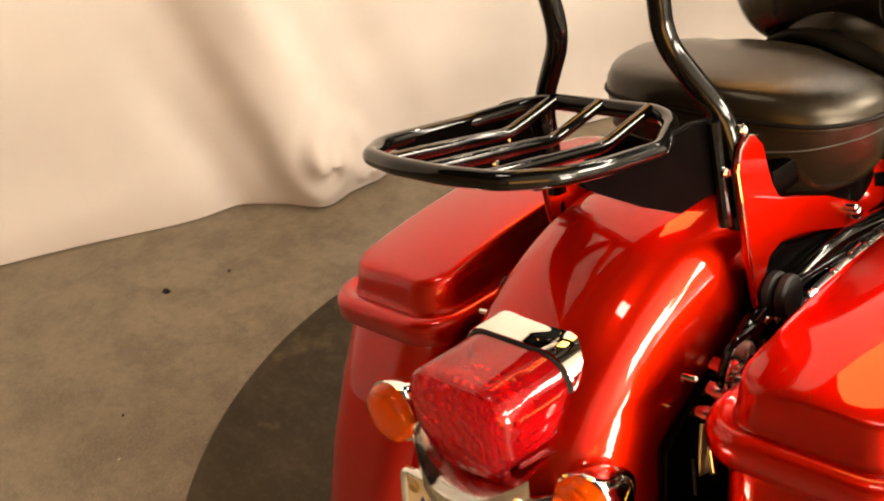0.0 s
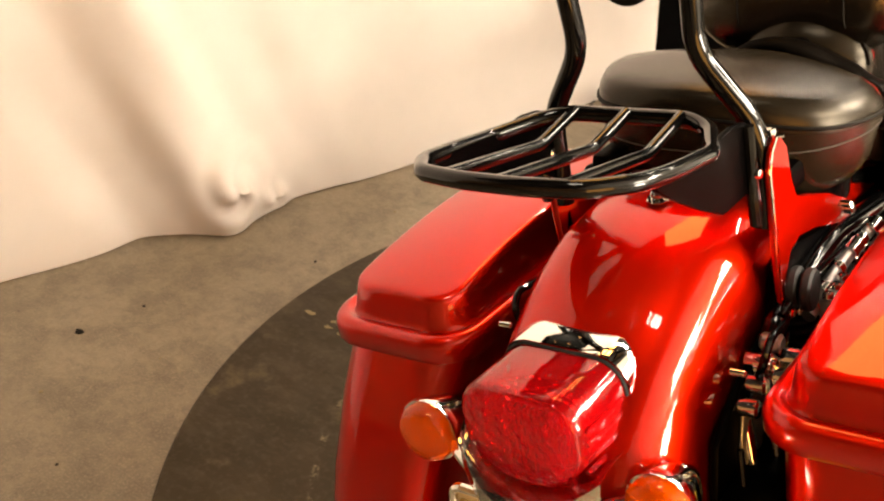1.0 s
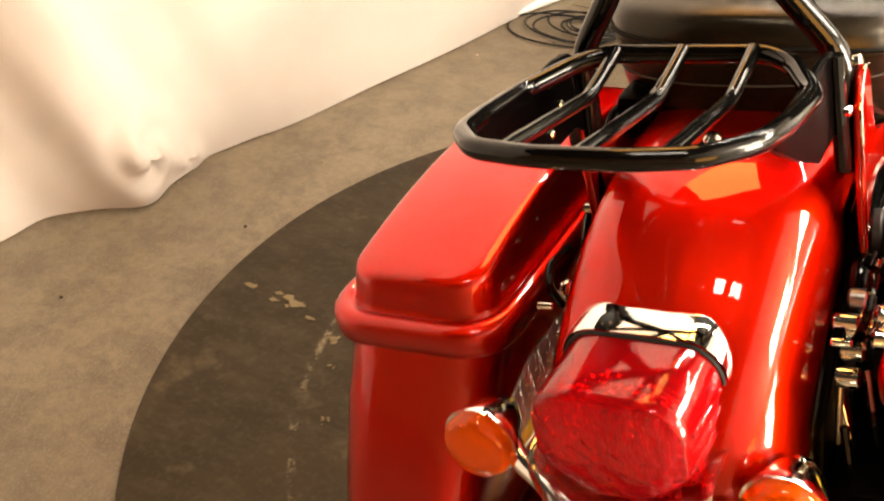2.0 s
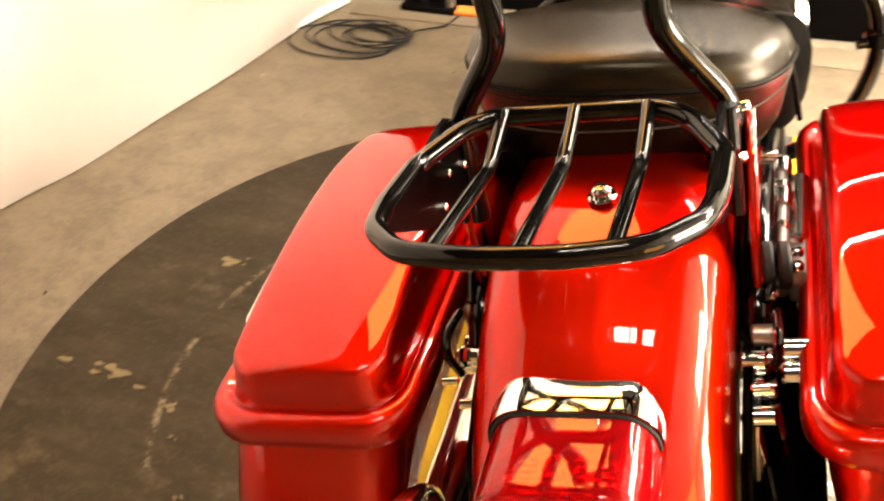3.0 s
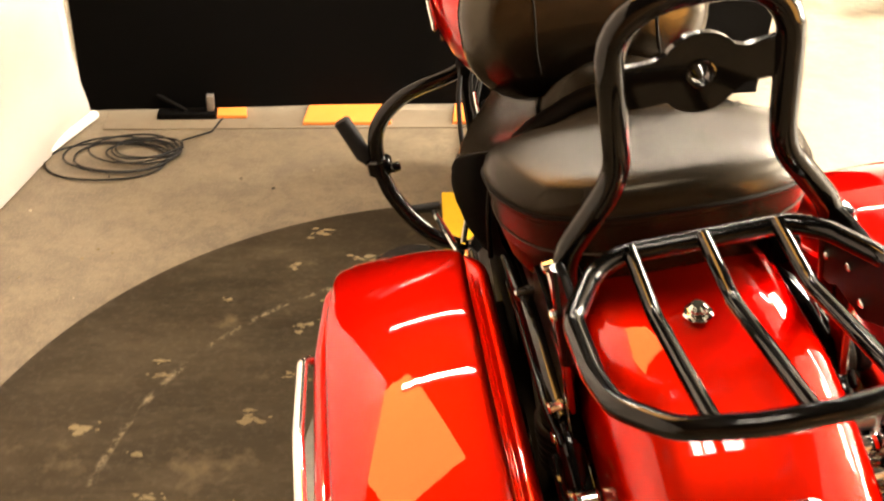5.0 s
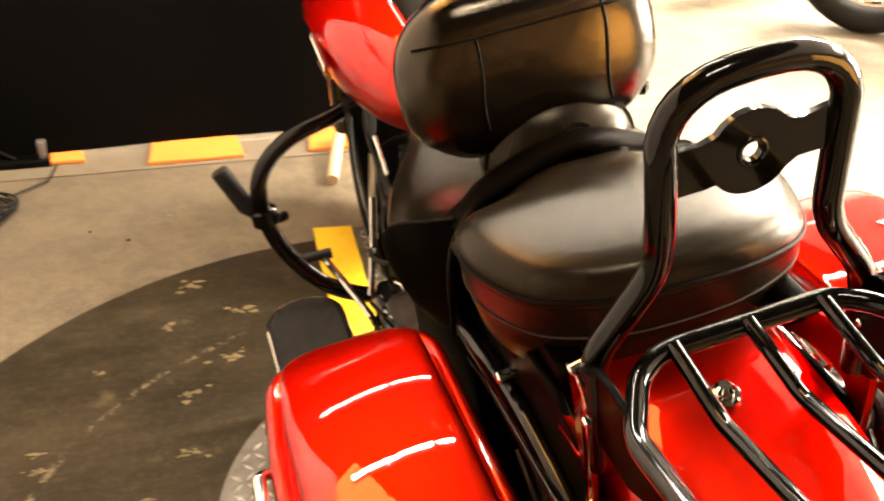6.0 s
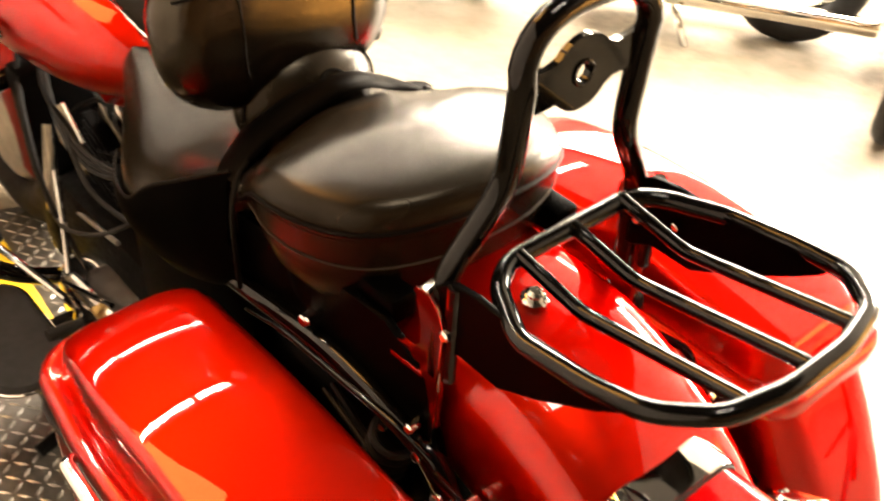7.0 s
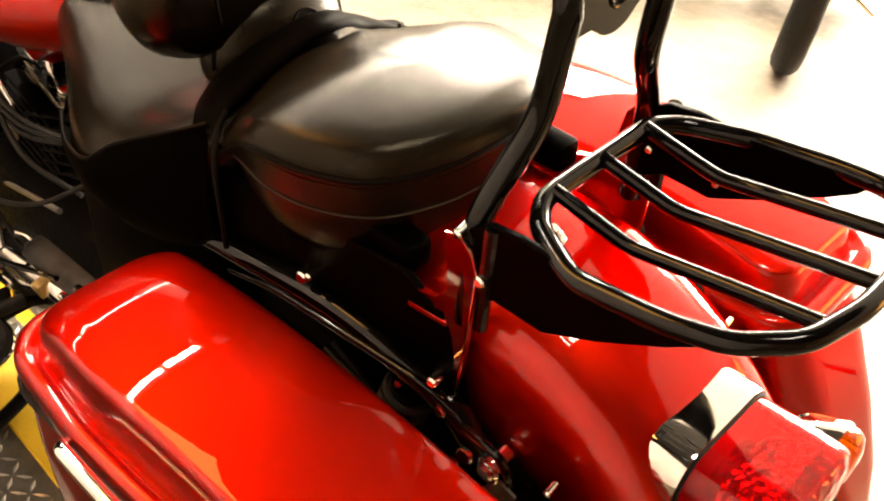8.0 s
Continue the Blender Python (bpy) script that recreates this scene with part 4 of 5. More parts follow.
part("hump_piping", tube([(0.0135 + 0.0985 * math.cos(a), 0.481 + 0.006 * math.sin(a), 0.905 + 0.072 * math.sin(a)) for a in [math.pi * k / 24 for k in range(25)]], 0.0018, 8), LEATHER_SIDE, seat, "black leather piping")
part("embossing", tube([(0.026 + 0.017 * math.cos(a), 0.4435 + 0.009 * math.sin(a), 0.939 + 0.012 * math.sin(a)) for a in [2 * math.pi * k / 20 for k in range(20)]], 0.0022, 6, closed=True), LEATHER_SIDE, seat, "embossed oval mark")

# rider seat
RIDER = [(0.39, 0.120, 0.890, 0.80), (0.43, 0.164, 0.900, 0.78), (0.47, 0.188, 0.888, 0.76), (0.54, 0.206, 0.862, 0.745), (0.60, 0.203, 0.853, 0.742), (0.66, 0.182, 0.852, 0.745), (0.72, 0.148, 0.853, 0.755), (0.78, 0.112, 0.857, 0.77), (0.84, 0.082, 0.862, 0.785), (0.88, 0.055, 0.86, 0.80)]


def seat_section(y, w, top, bottom, n=25, dip=0.012):
    ring = []
    for k in range(n):
        a = math.pi * k / (n - 1)
        c, s = math.cos(a), math.sin(a)
        ring.append((-w * math.copysign(abs(c) ** 0.7, c), y, bottom + (top - bottom) * s ** (0.30 + 0.25 * smooth01((y - 0.42) / 0.14)) - dip * max(0.0, s - 0.8) * 5))
    return ring


fine = spline([Vector(r[:3]) for r in RIDER], 4)
low = spline([Vector((r[0], r[3], 0)) for r in RIDER], 4)
rider = part("rider_seat", loft([seat_section(p.x, p.y, p.z, q.y) for p, q in zip(fine, low)]), LEATHER, bike, "black leather bucket rider seat", sharp=60)
for s in (-1, 1):
    seam_line = spline([(s * 0.146, 0.412, 0.896), (s * 0.174, 0.45, 0.878), (s * 0.197, 0.53, 0.832), (s * 0.205, 0.59, 0.784), (s * 0.190, 0.66, 0.768), (s * 0.158, 0.72, 0.768)], 6)
    base_line = spline([(s * 0.160, 0.395, 0.735), (s * 0.186, 0.45, 0.715), (s * 0.196, 0.53, 0.700), (s * 0.190, 0.60, 0.700), (s * 0.172, 0.66, 0.715), (s * 0.145, 0.72, 0.735)], 6)
    panel = [[p.lerp(q, v) + Vector((s * bulge, 0, 0)) for p, q in zip(seam_line, base_line)] for v, bulge in ((0.0, 0.003), (0.12, 0.008), (0.3, 0.012), (0.55, 0.013), (0.8, 0.008), (0.95, -0.002), (1.05, -0.022), (1.08, -0.055))]
    panel_bm = loft(panel, around=False)
    bmesh.ops.solidify(panel_bm, geom=panel_bm.faces[:], thickness=0.003)
    part("side_panel", panel_bm, LEATHER_DULL, rider, "black leather side panel", sharp=60)
    part("piping", tube([p + Vector((s * 0.002, 0, 0.001)) for p in seam_line], 0.0026, 6), LEATHER_SIDE, rider, "black leather piping")

# rider backrest pad
PAD_T = pose(-0.003, 0.525, 1.015, -8, 0, 0)


def pad_ring(inset, y):
    return [PAD_T @ Vector((x, y, z)) for x, z in rounded(0, 0, 0.165 - inset, 0.105 - inset * 0.8, 0.092 - inset * 0.5, 8)]


pad = part("rider_backrest", loft([pad_ring(d, y) for d, y in ((0.10, 0.050), (0.05, 0.047), (0.02, 0.036), (0.004, 0.016), (0.0, 0.0), (0.004, -0.018), (0.018, -0.036), (0.05, -0.046), (0.10, -0.050))]), LEATHER_PAD, bike, "padded black leather rider backrest", sharp=70)
for x in (-0.072, 0.085):
    part("seam", tube([PAD_T @ Vector((x + 0.002 * math.sin(4 * v), -0.0475 - 0.003 * (1 - abs(v)) + 0.024 * max(0, abs(v) - 0.72) * 3, 0.078 * v)) for v in [k / 10 - 1 for k in range(21)]], 0.0015, 6), LEATHER_SIDE, pad, "dark stitched seam")
part("seam", tube([PAD_T @ Vector((0.145 * v, -0.0472 + 0.030 * max(0, abs(v) - 0.6), 0.056)) for v in [k / 8 - 1 for k in range(17)]], 0.002, 6), LEATHER_SIDE, pad)
part("post", tube([(0.0, 0.50, 0.92), (0.0, 0.47, 0.83)], 0.014), BLACK, pad, "black backrest post")
part("adjuster_knob", disc((0.140, 0.52, 0.945), (1, -0.3, 0), 0.018, 0.022, 18, 0.005), BLACK, pad, "black adjuster knob")
part("bracket", box(0.09, 0.505, 0.935, 0.135, 0.517, 0.958, 0.003), BLACK, pad)

# fuel tank
TANK = [(0.805, 0.030, 0.835, 0.795), (0.825, 0.078, 0.858, 0.768), (0.87, 0.118, 0.886, 0.748), (0.94, 0.148, 0.908, 0.738), (1.04, 0.172, 0.926, 0.738), (1.16, 0.184, 0.936, 0.750), (1.27, 0.172, 0.938, 0.775), (1.35, 0.125, 0.930, 0.815), (1.385, 0.060, 0.910, 0.850)]
fine = spline([Vector(r[:3]) for r in TANK], 4)
low = spline([Vector((r[0], r[3], 0)) for r in TANK], 4)
tank_rings = []
for p, q in zip(fine, low):
    mid, up, down = q.y + (p.z - q.y) * 0.42, (p.z - q.y) * 0.58, (p.z - q.y) * 0.42
    tank_rings.append([(p.y * math.copysign(abs(math.cos(a)) ** 0.75, math.cos(a)), p.x, mid + (up if math.sin(a) > 0 else down) * math.copysign(abs(math.sin(a)) ** 0.8, math.sin(a))) for a in [2 * math.pi * k / 32 for k in range(32)]])
tank = part("fuel_tank", loft(tank_rings), RED, bike, "glossy red teardrop fuel tank", sharp=60)
console = loft([[(x * w, y, z + dz) for x, dz in ((-1, -0.010), (-0.93, 0.006), (-0.7, 0.013), (0, 0.016), (0.7, 0.013), (0.93, 0.006), (1, -0.010), (0, -0.03))] for y, w, z in ((0.80, 0.026, 0.850), (0.84, 0.048, 0.868), (0.92, 0.054, 0.900), (1.02, 0.058, 0.921), (1.12, 0.062, 0.931), (1.22, 0.060, 0.934), (1.30, 0.045, 0.930))])
console_ob = part("tank_console", console, LEATHER_SIDE, tank, "black tank console")
part("console_trim", tube([(s_ * w, y, z) for s_, y, w, z in [(-1, 0.82, 0.040, 0.862), (-1, 0.92, 0.0555, 0.899), (-1, 1.02, 0.0595, 0.920), (-1, 1.12, 0.0635, 0.930), (-1, 1.22, 0.0615, 0.933), (-1, 1.31, 0.03, 0.928), (1, 1.31, 0.03, 0.928), (1, 1.22, 0.0615, 0.933), (1, 1.12, 0.0635, 0.930), (1, 1.02, 0.0595, 0.920), (1, 0.92, 0.0555, 0.899), (1, 0.82, 0.040, 0.862)]], 0.003, 6), CHROME, console_ob, "chrome edging")
part("gauge", disc((0, 1.15, 0.952), (0, -0.2, 1), 0.052, 0.022, 32, 0.006), CHROME, tank, "chrome-rimmed round gauge")
part("filler_cap", disc((0.095, 1.08, 0.922), (0.3, 0, 1), 0.034, 0.016, 28, 0.005), CHROME, tank, "chrome filler cap")
for s in (-1, 1):
    part("tank_emblem", slab([(1.03, 0.822), (1.20, 0.842), (1.21, 0.858), (1.12, 0.860), (1.03, 0.838)], "x", s * 0.184, 0.008, 0.002), CHROME, tank, "plain chrome tank emblem")
    part("indicator_strip", box(s * 0.150, 1.17, 0.742, s * 0.170, 1.24, 0.757, 0.003), BRASS, tank)

# tail light
TAIL_X, TAIL_Z, TAIL_W, TAIL_Y = -0.009, 0.710, 0.0755, -0.022


TAIL_OUTLINE = [top if top[1] > 0 else low for top, low in zip(rounded(0, 0, TAIL_W + 0.003, 0.066, 0.037, 9, 4), rounded(0, 0, TAIL_W + 0.003, 0.066, 0.060, 9, 4))]


def tail_ring(y, k, dz=0.0):
    """An arched outline: nearly square on top, drawn in and rounded below."""
    return [(TAIL_X + x * k * (1 - 0.20 * smooth01(-z / 0.068)), y + TAIL_Y, TAIL_Z + dz + z * k * (1.0 if z > 0 else 0.82)) for x, z in TAIL_OUTLINE]


def shell(outer, inner):
    """A hollow lens: outer skin, then the inner skin back again, closed at its rim."""
    bm = loft(outer + inner[::-1] + outer[:1], caps=False)
    bmesh.ops.remove_doubles(bm, verts=bm.verts, dist=1e-6)
    return bm


lens_skin = [tail_ring(y, k, dz) for y, k, dz in ((-0.090, 0.99, 0.004), (-0.135, 1.0, 0.003), (-0.19, 1.0, 0.004), (-0.246, 0.985, 0.006), (-0.254, 0.968, 0.006), (-0.258, 0.93, 0.006))]
lens_inside = [tail_ring(y, k, dz) for y, k, dz in ((-0.090, 0.955, 0.004), (-0.135, 0.965, 0.003), (-0.19, 0.965, 0.004), (-0.244, 0.950, 0.006), (-0.251, 0.94, 0.006), (-0.255, 0.92, 0.006))]
tail = part("tail_light", shell(lens_skin, lens_inside), RED_LENS, bike, "large ribbed red tail light lens", sharp=50)
part("lens_face", shell([tail_ring(y, k, 0.006) for y, k in ((-0.2575, 0.927), (-0.2625, 0.80), (-0.2660, 0.4), (-0.2664, 0.02))], [tail_ring(y, k, 0.006) for y, k in ((-0.2535, 0.925), (-0.2585, 0.80), (-0.2620, 0.4), (-0.2624, 0.02))]), PRISM_LENS, tail, "prismatic red lens face", sharp=60)
part("reflector", loft([tail_ring(y, k) for y, k in ((-0.235, 0.90), (-0.215, 0.84), (-0.185, 0.68), (-0.165, 0.45), (-0.160, 0.1))], caps=False), FACET, tail, "faceted silver reflector", smooth=False)
part("bulb", ball((TAIL_X, -0.195 + TAIL_Y, TAIL_Z), 0.014, 0.024, 0.014), CHROME, tail)
for k in range(13):
    x = TAIL_X - 0.060 + 0.010 * k
    part("lens_rib", box(x - 0.0018, -0.255 + TAIL_Y, TAIL_Z - 0.035, x + 0.0018, -0.249 + TAIL_Y, TAIL_Z + 0.055), RED_LENS, tail, smooth=False)
for s in (-1, 1):
    for z in (-0.024, -0.006, 0.012, 0.030):
        x = TAIL_X + s * (TAIL_W + 0.003) * (1 - 0.20 * smooth01(-z / 0.068))
        part("side_rib", tube([(x, -0.172 + TAIL_Y, TAIL_Z + z + 0.003), (x, -0.21 + TAIL_Y, TAIL_Z + z + 0.004), (x - s * 0.001, -0.244 + TAIL_Y, TAIL_Z + z + 0.006)], 0.0028, 8), RED_LENS, tail)
band = []
for y, k, dz in ((-0.116, 1.035, 0.004), (-0.112, 1.075, 0.004), (-0.118, 1.09, 0.004), (-0.154, 1.085, 0.003), (-0.159, 1.07, 0.003), (-0.157, 1.03, 0.003)):
    band.append([q for q in tail_ring(y, k, dz)])
band_bm = bmesh.new()
rows = [[band_bm.verts.new(q) for q in ring] for ring in band]
n = len(rows[0])
for a, b in zip(rows, rows[1:] + rows[:1]):
    for k in range(n):
        if rows[0][k].co.z > TAIL_Z - 0.035 or rows[0][(k + 1) % n].co.z > TAIL_Z - 0.035:
            band_bm.faces.new((a[k], a[(k + 1) % n], b[(k + 1) % n], b[k]))
for v in [v for v in band_bm.verts if not v.link_faces]:
    band_bm.verts.remove(v)
part("bezel", band_bm, CHROME, tail, "polished chrome visor trim", sharp=40)
part("gasket", tube(tail_ring(-0.1605, 1.012, 0.003), 0.0025, 6, closed=True), RUBBER, tail)
part("housing", loft([tail_ring(y, k) for y, k in ((-0.03, 0.80), (-0.07, 0.93), (-0.10, 0.97), (-0.122, 0.985))]), RED, tail, "red tail light base")

# turn signals, their bar, and the number plate
mount = part("signal_bar", tube(bent([(-0.164, -0.203, 0.678), (-0.130, -0.250, 0.660), (-0.090, -0.268, 0.650)], 0.02), 0.011, 14), CHROME, bike, "chrome signal arm")
part("arm", tube(bent([(0.146, -0.203, 0.678), (0.112, -0.250, 0.660), (0.072, -0.268, 0.650)], 0.02), 0.011, 14), CHROME, mount, "chrome signal arm")
cradle = []
for y, dz in ((-0.245, 0.004), (-0.300, 0.002), (-0.316, -0.004), (-0.319, -0.024), (-0.311, -0.031)):
    cradle.append([(x + TAIL_X, y + 0.05 * (x / 0.1) ** 2, 0.658 + dz + 0.034 * (x / 0.092) ** 2) for x in [0.092 * (k / 8 - 1) for k in range(17)]])
cradle_bm = loft(cradle, around=False)
bmesh.ops.solidify(cradle_bm, geom=cradle_bm.faces[:], thickness=0.003)
part("shroud", cradle_bm, CHROME, mount, "chrome tail light cradle", sharp=50)
for s in (-1, 1):
    c = Vector((s * 0.153 - 0.014, -0.246, 0.668 - 0.006 * s))
    signal = part("turn_signal", loft([[c + Vector((r * math.cos(t), y, r * math.sin(t))) for t in [2 * math.pi * k / 28 for k in range(28)]] for y, r in ((0.062, 0.006), (0.055, 0.016), (0.035, 0.028), (0.012, 0.036), (0.0, 0.041), (-0.006, 0.041), (-0.006, 0.036))]), CHROME, bike, "chrome bullet turn signal", sharp=50)
    part("lens", loft([[c + Vector((r * math.cos(t), y, r * math.sin(t))) for t in [2 * math.pi * k / 28 for k in range(28)]] for y, r in ((-0.004, 0.038), (-0.014, 0.038), (-0.022, 0.033), (-0.027, 0.020), (-0.028, 0.004))]), AMBER_LENS, signal, "amber lens", sharp=50)
    part("bulb_reflector", disc(c + Vector((0, -0.003, 0)), (0, 1, 0), 0.034, 0.004, 24), STEEL, signal)
PLATE = pose(TAIL_X, -0.306, 0.580, -10, 0, 0)
tag = part("number_plate", placed(box(-0.089, -0.0015, -0.052, 0.089, 0.0015, 0.062, 0.001), PLATE), CREAM, bike, "cream number plate with a month sticker")
part("plate_frame", placed(tube([(x, -0.003, z) for x, z in rounded(0, 0.005, 0.093, 0.061, 0.012)], 0.006, 8, closed=True), PLATE), CHROME, tag, "chrome plate frame")
part("sticker", placed(box(-0.008, -0.0042, 0.014, 0.044, -0.0032, 0.042), PLATE), BLUE, tag, "blue registration sticker")
for s in (-1, 1):
    part("screw", disc(PLATE @ Vector((s * 0.076, -0.005, 0.048)), (0, 1, 0.2), 0.008, 0.006, 16, 0.002), BRASS, tag, "brass screw")
for k in range(5):
    part("plate_bar", placed(box(-0.074 + 0.031 * k, -0.0036, -0.034, -0.056 + 0.031 * k, -0.0030, 0.008), PLATE), BLUE, tag)
for k in range(4):
    part("sticker_bar", placed(box(0.000 + 0.0110 * k, -0.0050, 0.022, 0.006 + 0.0110 * k, -0.0044, 0.034), PLATE), CREAM, tag)


def writing(text, size, m, material, parent, label):
    data = bpy.data.curves.new("writing", "FONT")
    data.body, data.size, data.extrude, data.align_x = text, size, 0.0003, "CENTER"
    ob = new("writing", data)
    data.materials.append(material)
    ob.parent, ob.matrix_local = parent, m
    return tagged(ob, label)


writing("AUG", 0.027, PLATE @ pose(-0.043, -0.0035, 0.021, 90, 0, 0), BLUE, tag, "blue month letters on the plate")

# engine, primary cover and controls
part("engine_block", box(-0.14, 0.66, 0.16, 0.14, 1.13, 0.50, 0.03), ENGINE_BLACK, bike, "black engine casting")
for y, tilt in ((0.86, 22), (1.04, -22)):
    m = pose(0, y, 0.44, -tilt, 0, 0)
    barrel = part("cylinder", placed(box(-0.058, -0.058, 0.0, 0.058, 0.058, 0.24, 0.012), m), ENGINE_BLACK, bike, "black finned cylinder")
    for k in range(9):
        part("fin", placed(box(-0.088, -0.076, 0.03 + 0.020 * k, 0.088, 0.076, 0.036 + 0.020 * k, 0.002, 1), m), ENGINE_BLACK, barrel)
    part("rocker_cover", placed(box(-0.08, -0.068, 0.23, 0.08, 0.068, 0.285, 0.016), m), CHROME, barrel, "chrome rocker cover")
primary = part("primary_cover", loft([[(x, y, z) for y, z in rounded(0.83, 0.30, 0.235 - d, 0.105 - d, 0.10 - d, 8)] for x, d in ((-0.12, 0.0), (-0.175, 0.0), (-0.192, 0.010), (-0.198, 0.03))]), CHROME, bike, "chrome primary cover", sharp=50)
part("inspection_cover", disc((-0.200, 0.70, 0.305), (1, 0, 0), 0.062, 0.012, 28, 0.004), CHROME, primary)
part("air_cleaner", disc((0.175, 0.95, 0.62), (1, 0, 0), 0.092, 0.07, 40, 0.016), CHROME, bike, "round chrome air cleaner")
for s in (-1, 1):
    part("frame_rail", tube(bent([(s * 0.11, 0.36, 0.78), (s * 0.12, 0.60, 0.70), (s * 0.13, 0.66, 0.30), (s * 0.12, 0.74, 0.15), (s * 0.11, 1.12, 0.15), (s * 0.06, 1.22, 0.40), (s * 0.03, 1.36, 0.84)], 0.07), 0.018), BLACK, bike, "gloss black frame rail")
    part("top_rail", tube([(s * 0.06, 0.50, 0.74), (s * 0.04, 1.36, 0.82)], 0.018), BLACK, bike)
    board = part("footboard", loft([[(s * (0.325 + x), 0.965 + y, z) for x, y in rounded(0, 0, hx, hy, 0.068, 6)] for hx, hy, z in ((0.066, 0.145, 0.318), (0.070, 0.150, 0.322), (0.070, 0.150, 0.330), (0.064, 0.144, 0.336))]), RUBBER, bike, "black rubber rider footboard")
    part("rim", tube([(s * (0.325 + x), 0.965 + y, 0.325) for x, y in rounded(0, 0, 0.073, 0.153, 0.07, 6)], 0.004, 8, closed=True), CHROME, board, "thin chrome rim")
    part("board_bracket", box(s * 0.12, 0.93, 0.285, s * 0.30, 0.98, 0.315, 0.006), ENGINE_BLACK, bike)
    # engine guard
    guard_line = spline([(s * 0.05, 1.20, 0.700), (s * 0.156, 1.195, 0.662), (s * 0.262, 1.20, 0.632), (s * 0.328, 1.20, 0.575), (s * 0.343, 1.195, 0.500), (s * 0.325, 1.175, 0.415), (s * 0.262, 1.130, 0.335), (s * 0.16, 1.10, 0.290), (s * 0.05, 1.09, 0.275)], 6)
    guard = part("engine_guard", tube(guard_line, 0.0165, 14), BLACK, bike, "gloss black engine guard")
    part("peg_clamp", disc((s * 0.342, 1.195, 0.487), (0, 0.1, 1), 0.027, 0.036, 18, 0.004), BLACK, guard, "black peg clamp")
    part("clamp_bolt", disc((s * 0.310, 1.175, 0.487), (1, 0.3, 0), 0.010, 0.022, 12, 0.003), BLACK, guard)
    a, b = Vector((s * 0.362, 1.20, 0.492)), Vector((s * 0.402, 1.235, 0.590))
    peg = part("highway_peg", tube([a, a.lerp(b, 0.05), a.lerp(b, 0.2), a.lerp(b, 0.96), b], [0.008, 0.010, 0.018, 0.018, 0.013], 14), RUBBER, guard, "black rubber highway peg")
# gear lever on the near side
lever = part("shift_lever", tube(bent([(-0.255, 1.19, 0.365), (-0.235, 1.12, 0.350), (-0.205, 1.00, 0.330), (-0.205, 0.93, 0.345), (-0.235, 0.86, 0.375)], 0.03), 0.0075, 10), CHROME, bike, "chrome heel-and-toe shift lever")
part("toe_peg", tube([(-0.235, 1.185, 0.368), (-0.300, 1.185, 0.372)], 0.011, 12), RUBBER, lever, "black rubber peg")
part("heel_peg", tube([(-0.225, 0.86, 0.378), (-0.285, 0.86, 0.384)], 0.011, 12), RUBBER, lever, "black rubber peg")
part("shift_rod", tube([(-0.20, 1.0, 0.36), (-0.19, 0.80, 0.44)], 0.005, 8), CHROME, bike, "chrome shift rod")
part("side_stand", tube(bent([(-0.12, 0.95, 0.21), (-0.24, 0.93, 0.11), (-0.345, 0.91, 0.094)], 0.03), 0.013, 12), ENGINE_BLACK, bike, "black side stand leg")
part("cable", tube(spline([(-0.10, 1.22, 0.74), (-0.155, 1.12, 0.66), (-0.17, 1.06, 0.50), (-0.15, 1.0, 0.36)], 6), 0.005, 8), RUBBER, bike, "black cable")
part("cable", tube(spline([(-0.12, 0.70, 0.66), (-0.175, 0.80, 0.58), (-0.19, 0.92, 0.52), (-0.16, 1.08, 0.44)], 6), 0.004, 8), RUBBER, bike, "black fuel line")
part("gear_case", loft([[(x, y, z) for y, z in rounded(0.80, 0.345, 0.16 - d, 0.075 - d, 0.05 - d * 0.5, 5)] for x, d in ((-0.10, 0.0), (-0.165, 0.0), (-0.180, 0.010), (-0.184, 0.03))]), dull_metal("worn_grey_casting", (0.075, 0.07, 0.065), 0.4), bike, "worn grey engine casing", sharp=50)
for y, z in ((0.70, 0.395), (0.80, 0.40), (0.90, 0.395), (0.72, 0.33), (0.89, 0.33)):
    part("bolt", disc((-0.187, y, z), (1, 0, 0), 0.008, 0.012, 6, 0.002), CHROME, bike, "chrome bolt")
part("brass_nut", disc((-0.190, 0.855, 0.385), (1, 0, 0.3), 0.017, 0.026, 6, 0.003), BRASS, bike, "brass hexagon nut")
part("linkage_rod", tube([(-0.150, 1.045, 0.555), (-0.175, 0.99, 0.49), (-0.205, 0.93, 0.43)], 0.0055, 8), CHROME, bike, "chrome linkage rod")
part("linkage_rod", tube([(-0.13, 1.08, 0.45), (-0.155, 0.81, 0.545)], 0.0045, 8), STEEL, bike, "steel control rod")
part("tube_cover", loft([[(-0.118 - 0.03 * v + 0.012 * math.cos(a), 1.135 - 0.02 * v + 0.020 * math.sin(a), 0.60 - 0.17 * v) for a in [2 * math.pi * k / 12 for k in range(12)]] for v in (0.0, 0.3, 0.7, 1.0)]), CHROME, bike, "chrome down tube cover")
part("spark_lead", tube(spline([(-0.06, 0.98, 0.70), (-0.13, 0.98, 0.68), (-0.15, 0.90, 0.60), (-0.12, 0.80, 0.56)], 6), 0.0045, 8), RUBBER, bike, "black spark plug lead")
part("horn_bracket", slab([(0.93, 0.60), (1.02, 0.62), (1.04, 0.68), (0.97, 0.72), (0.92, 0.67)], "x", -0.135, 0.006, 0.002), CHROME, bike, "chrome bracket")
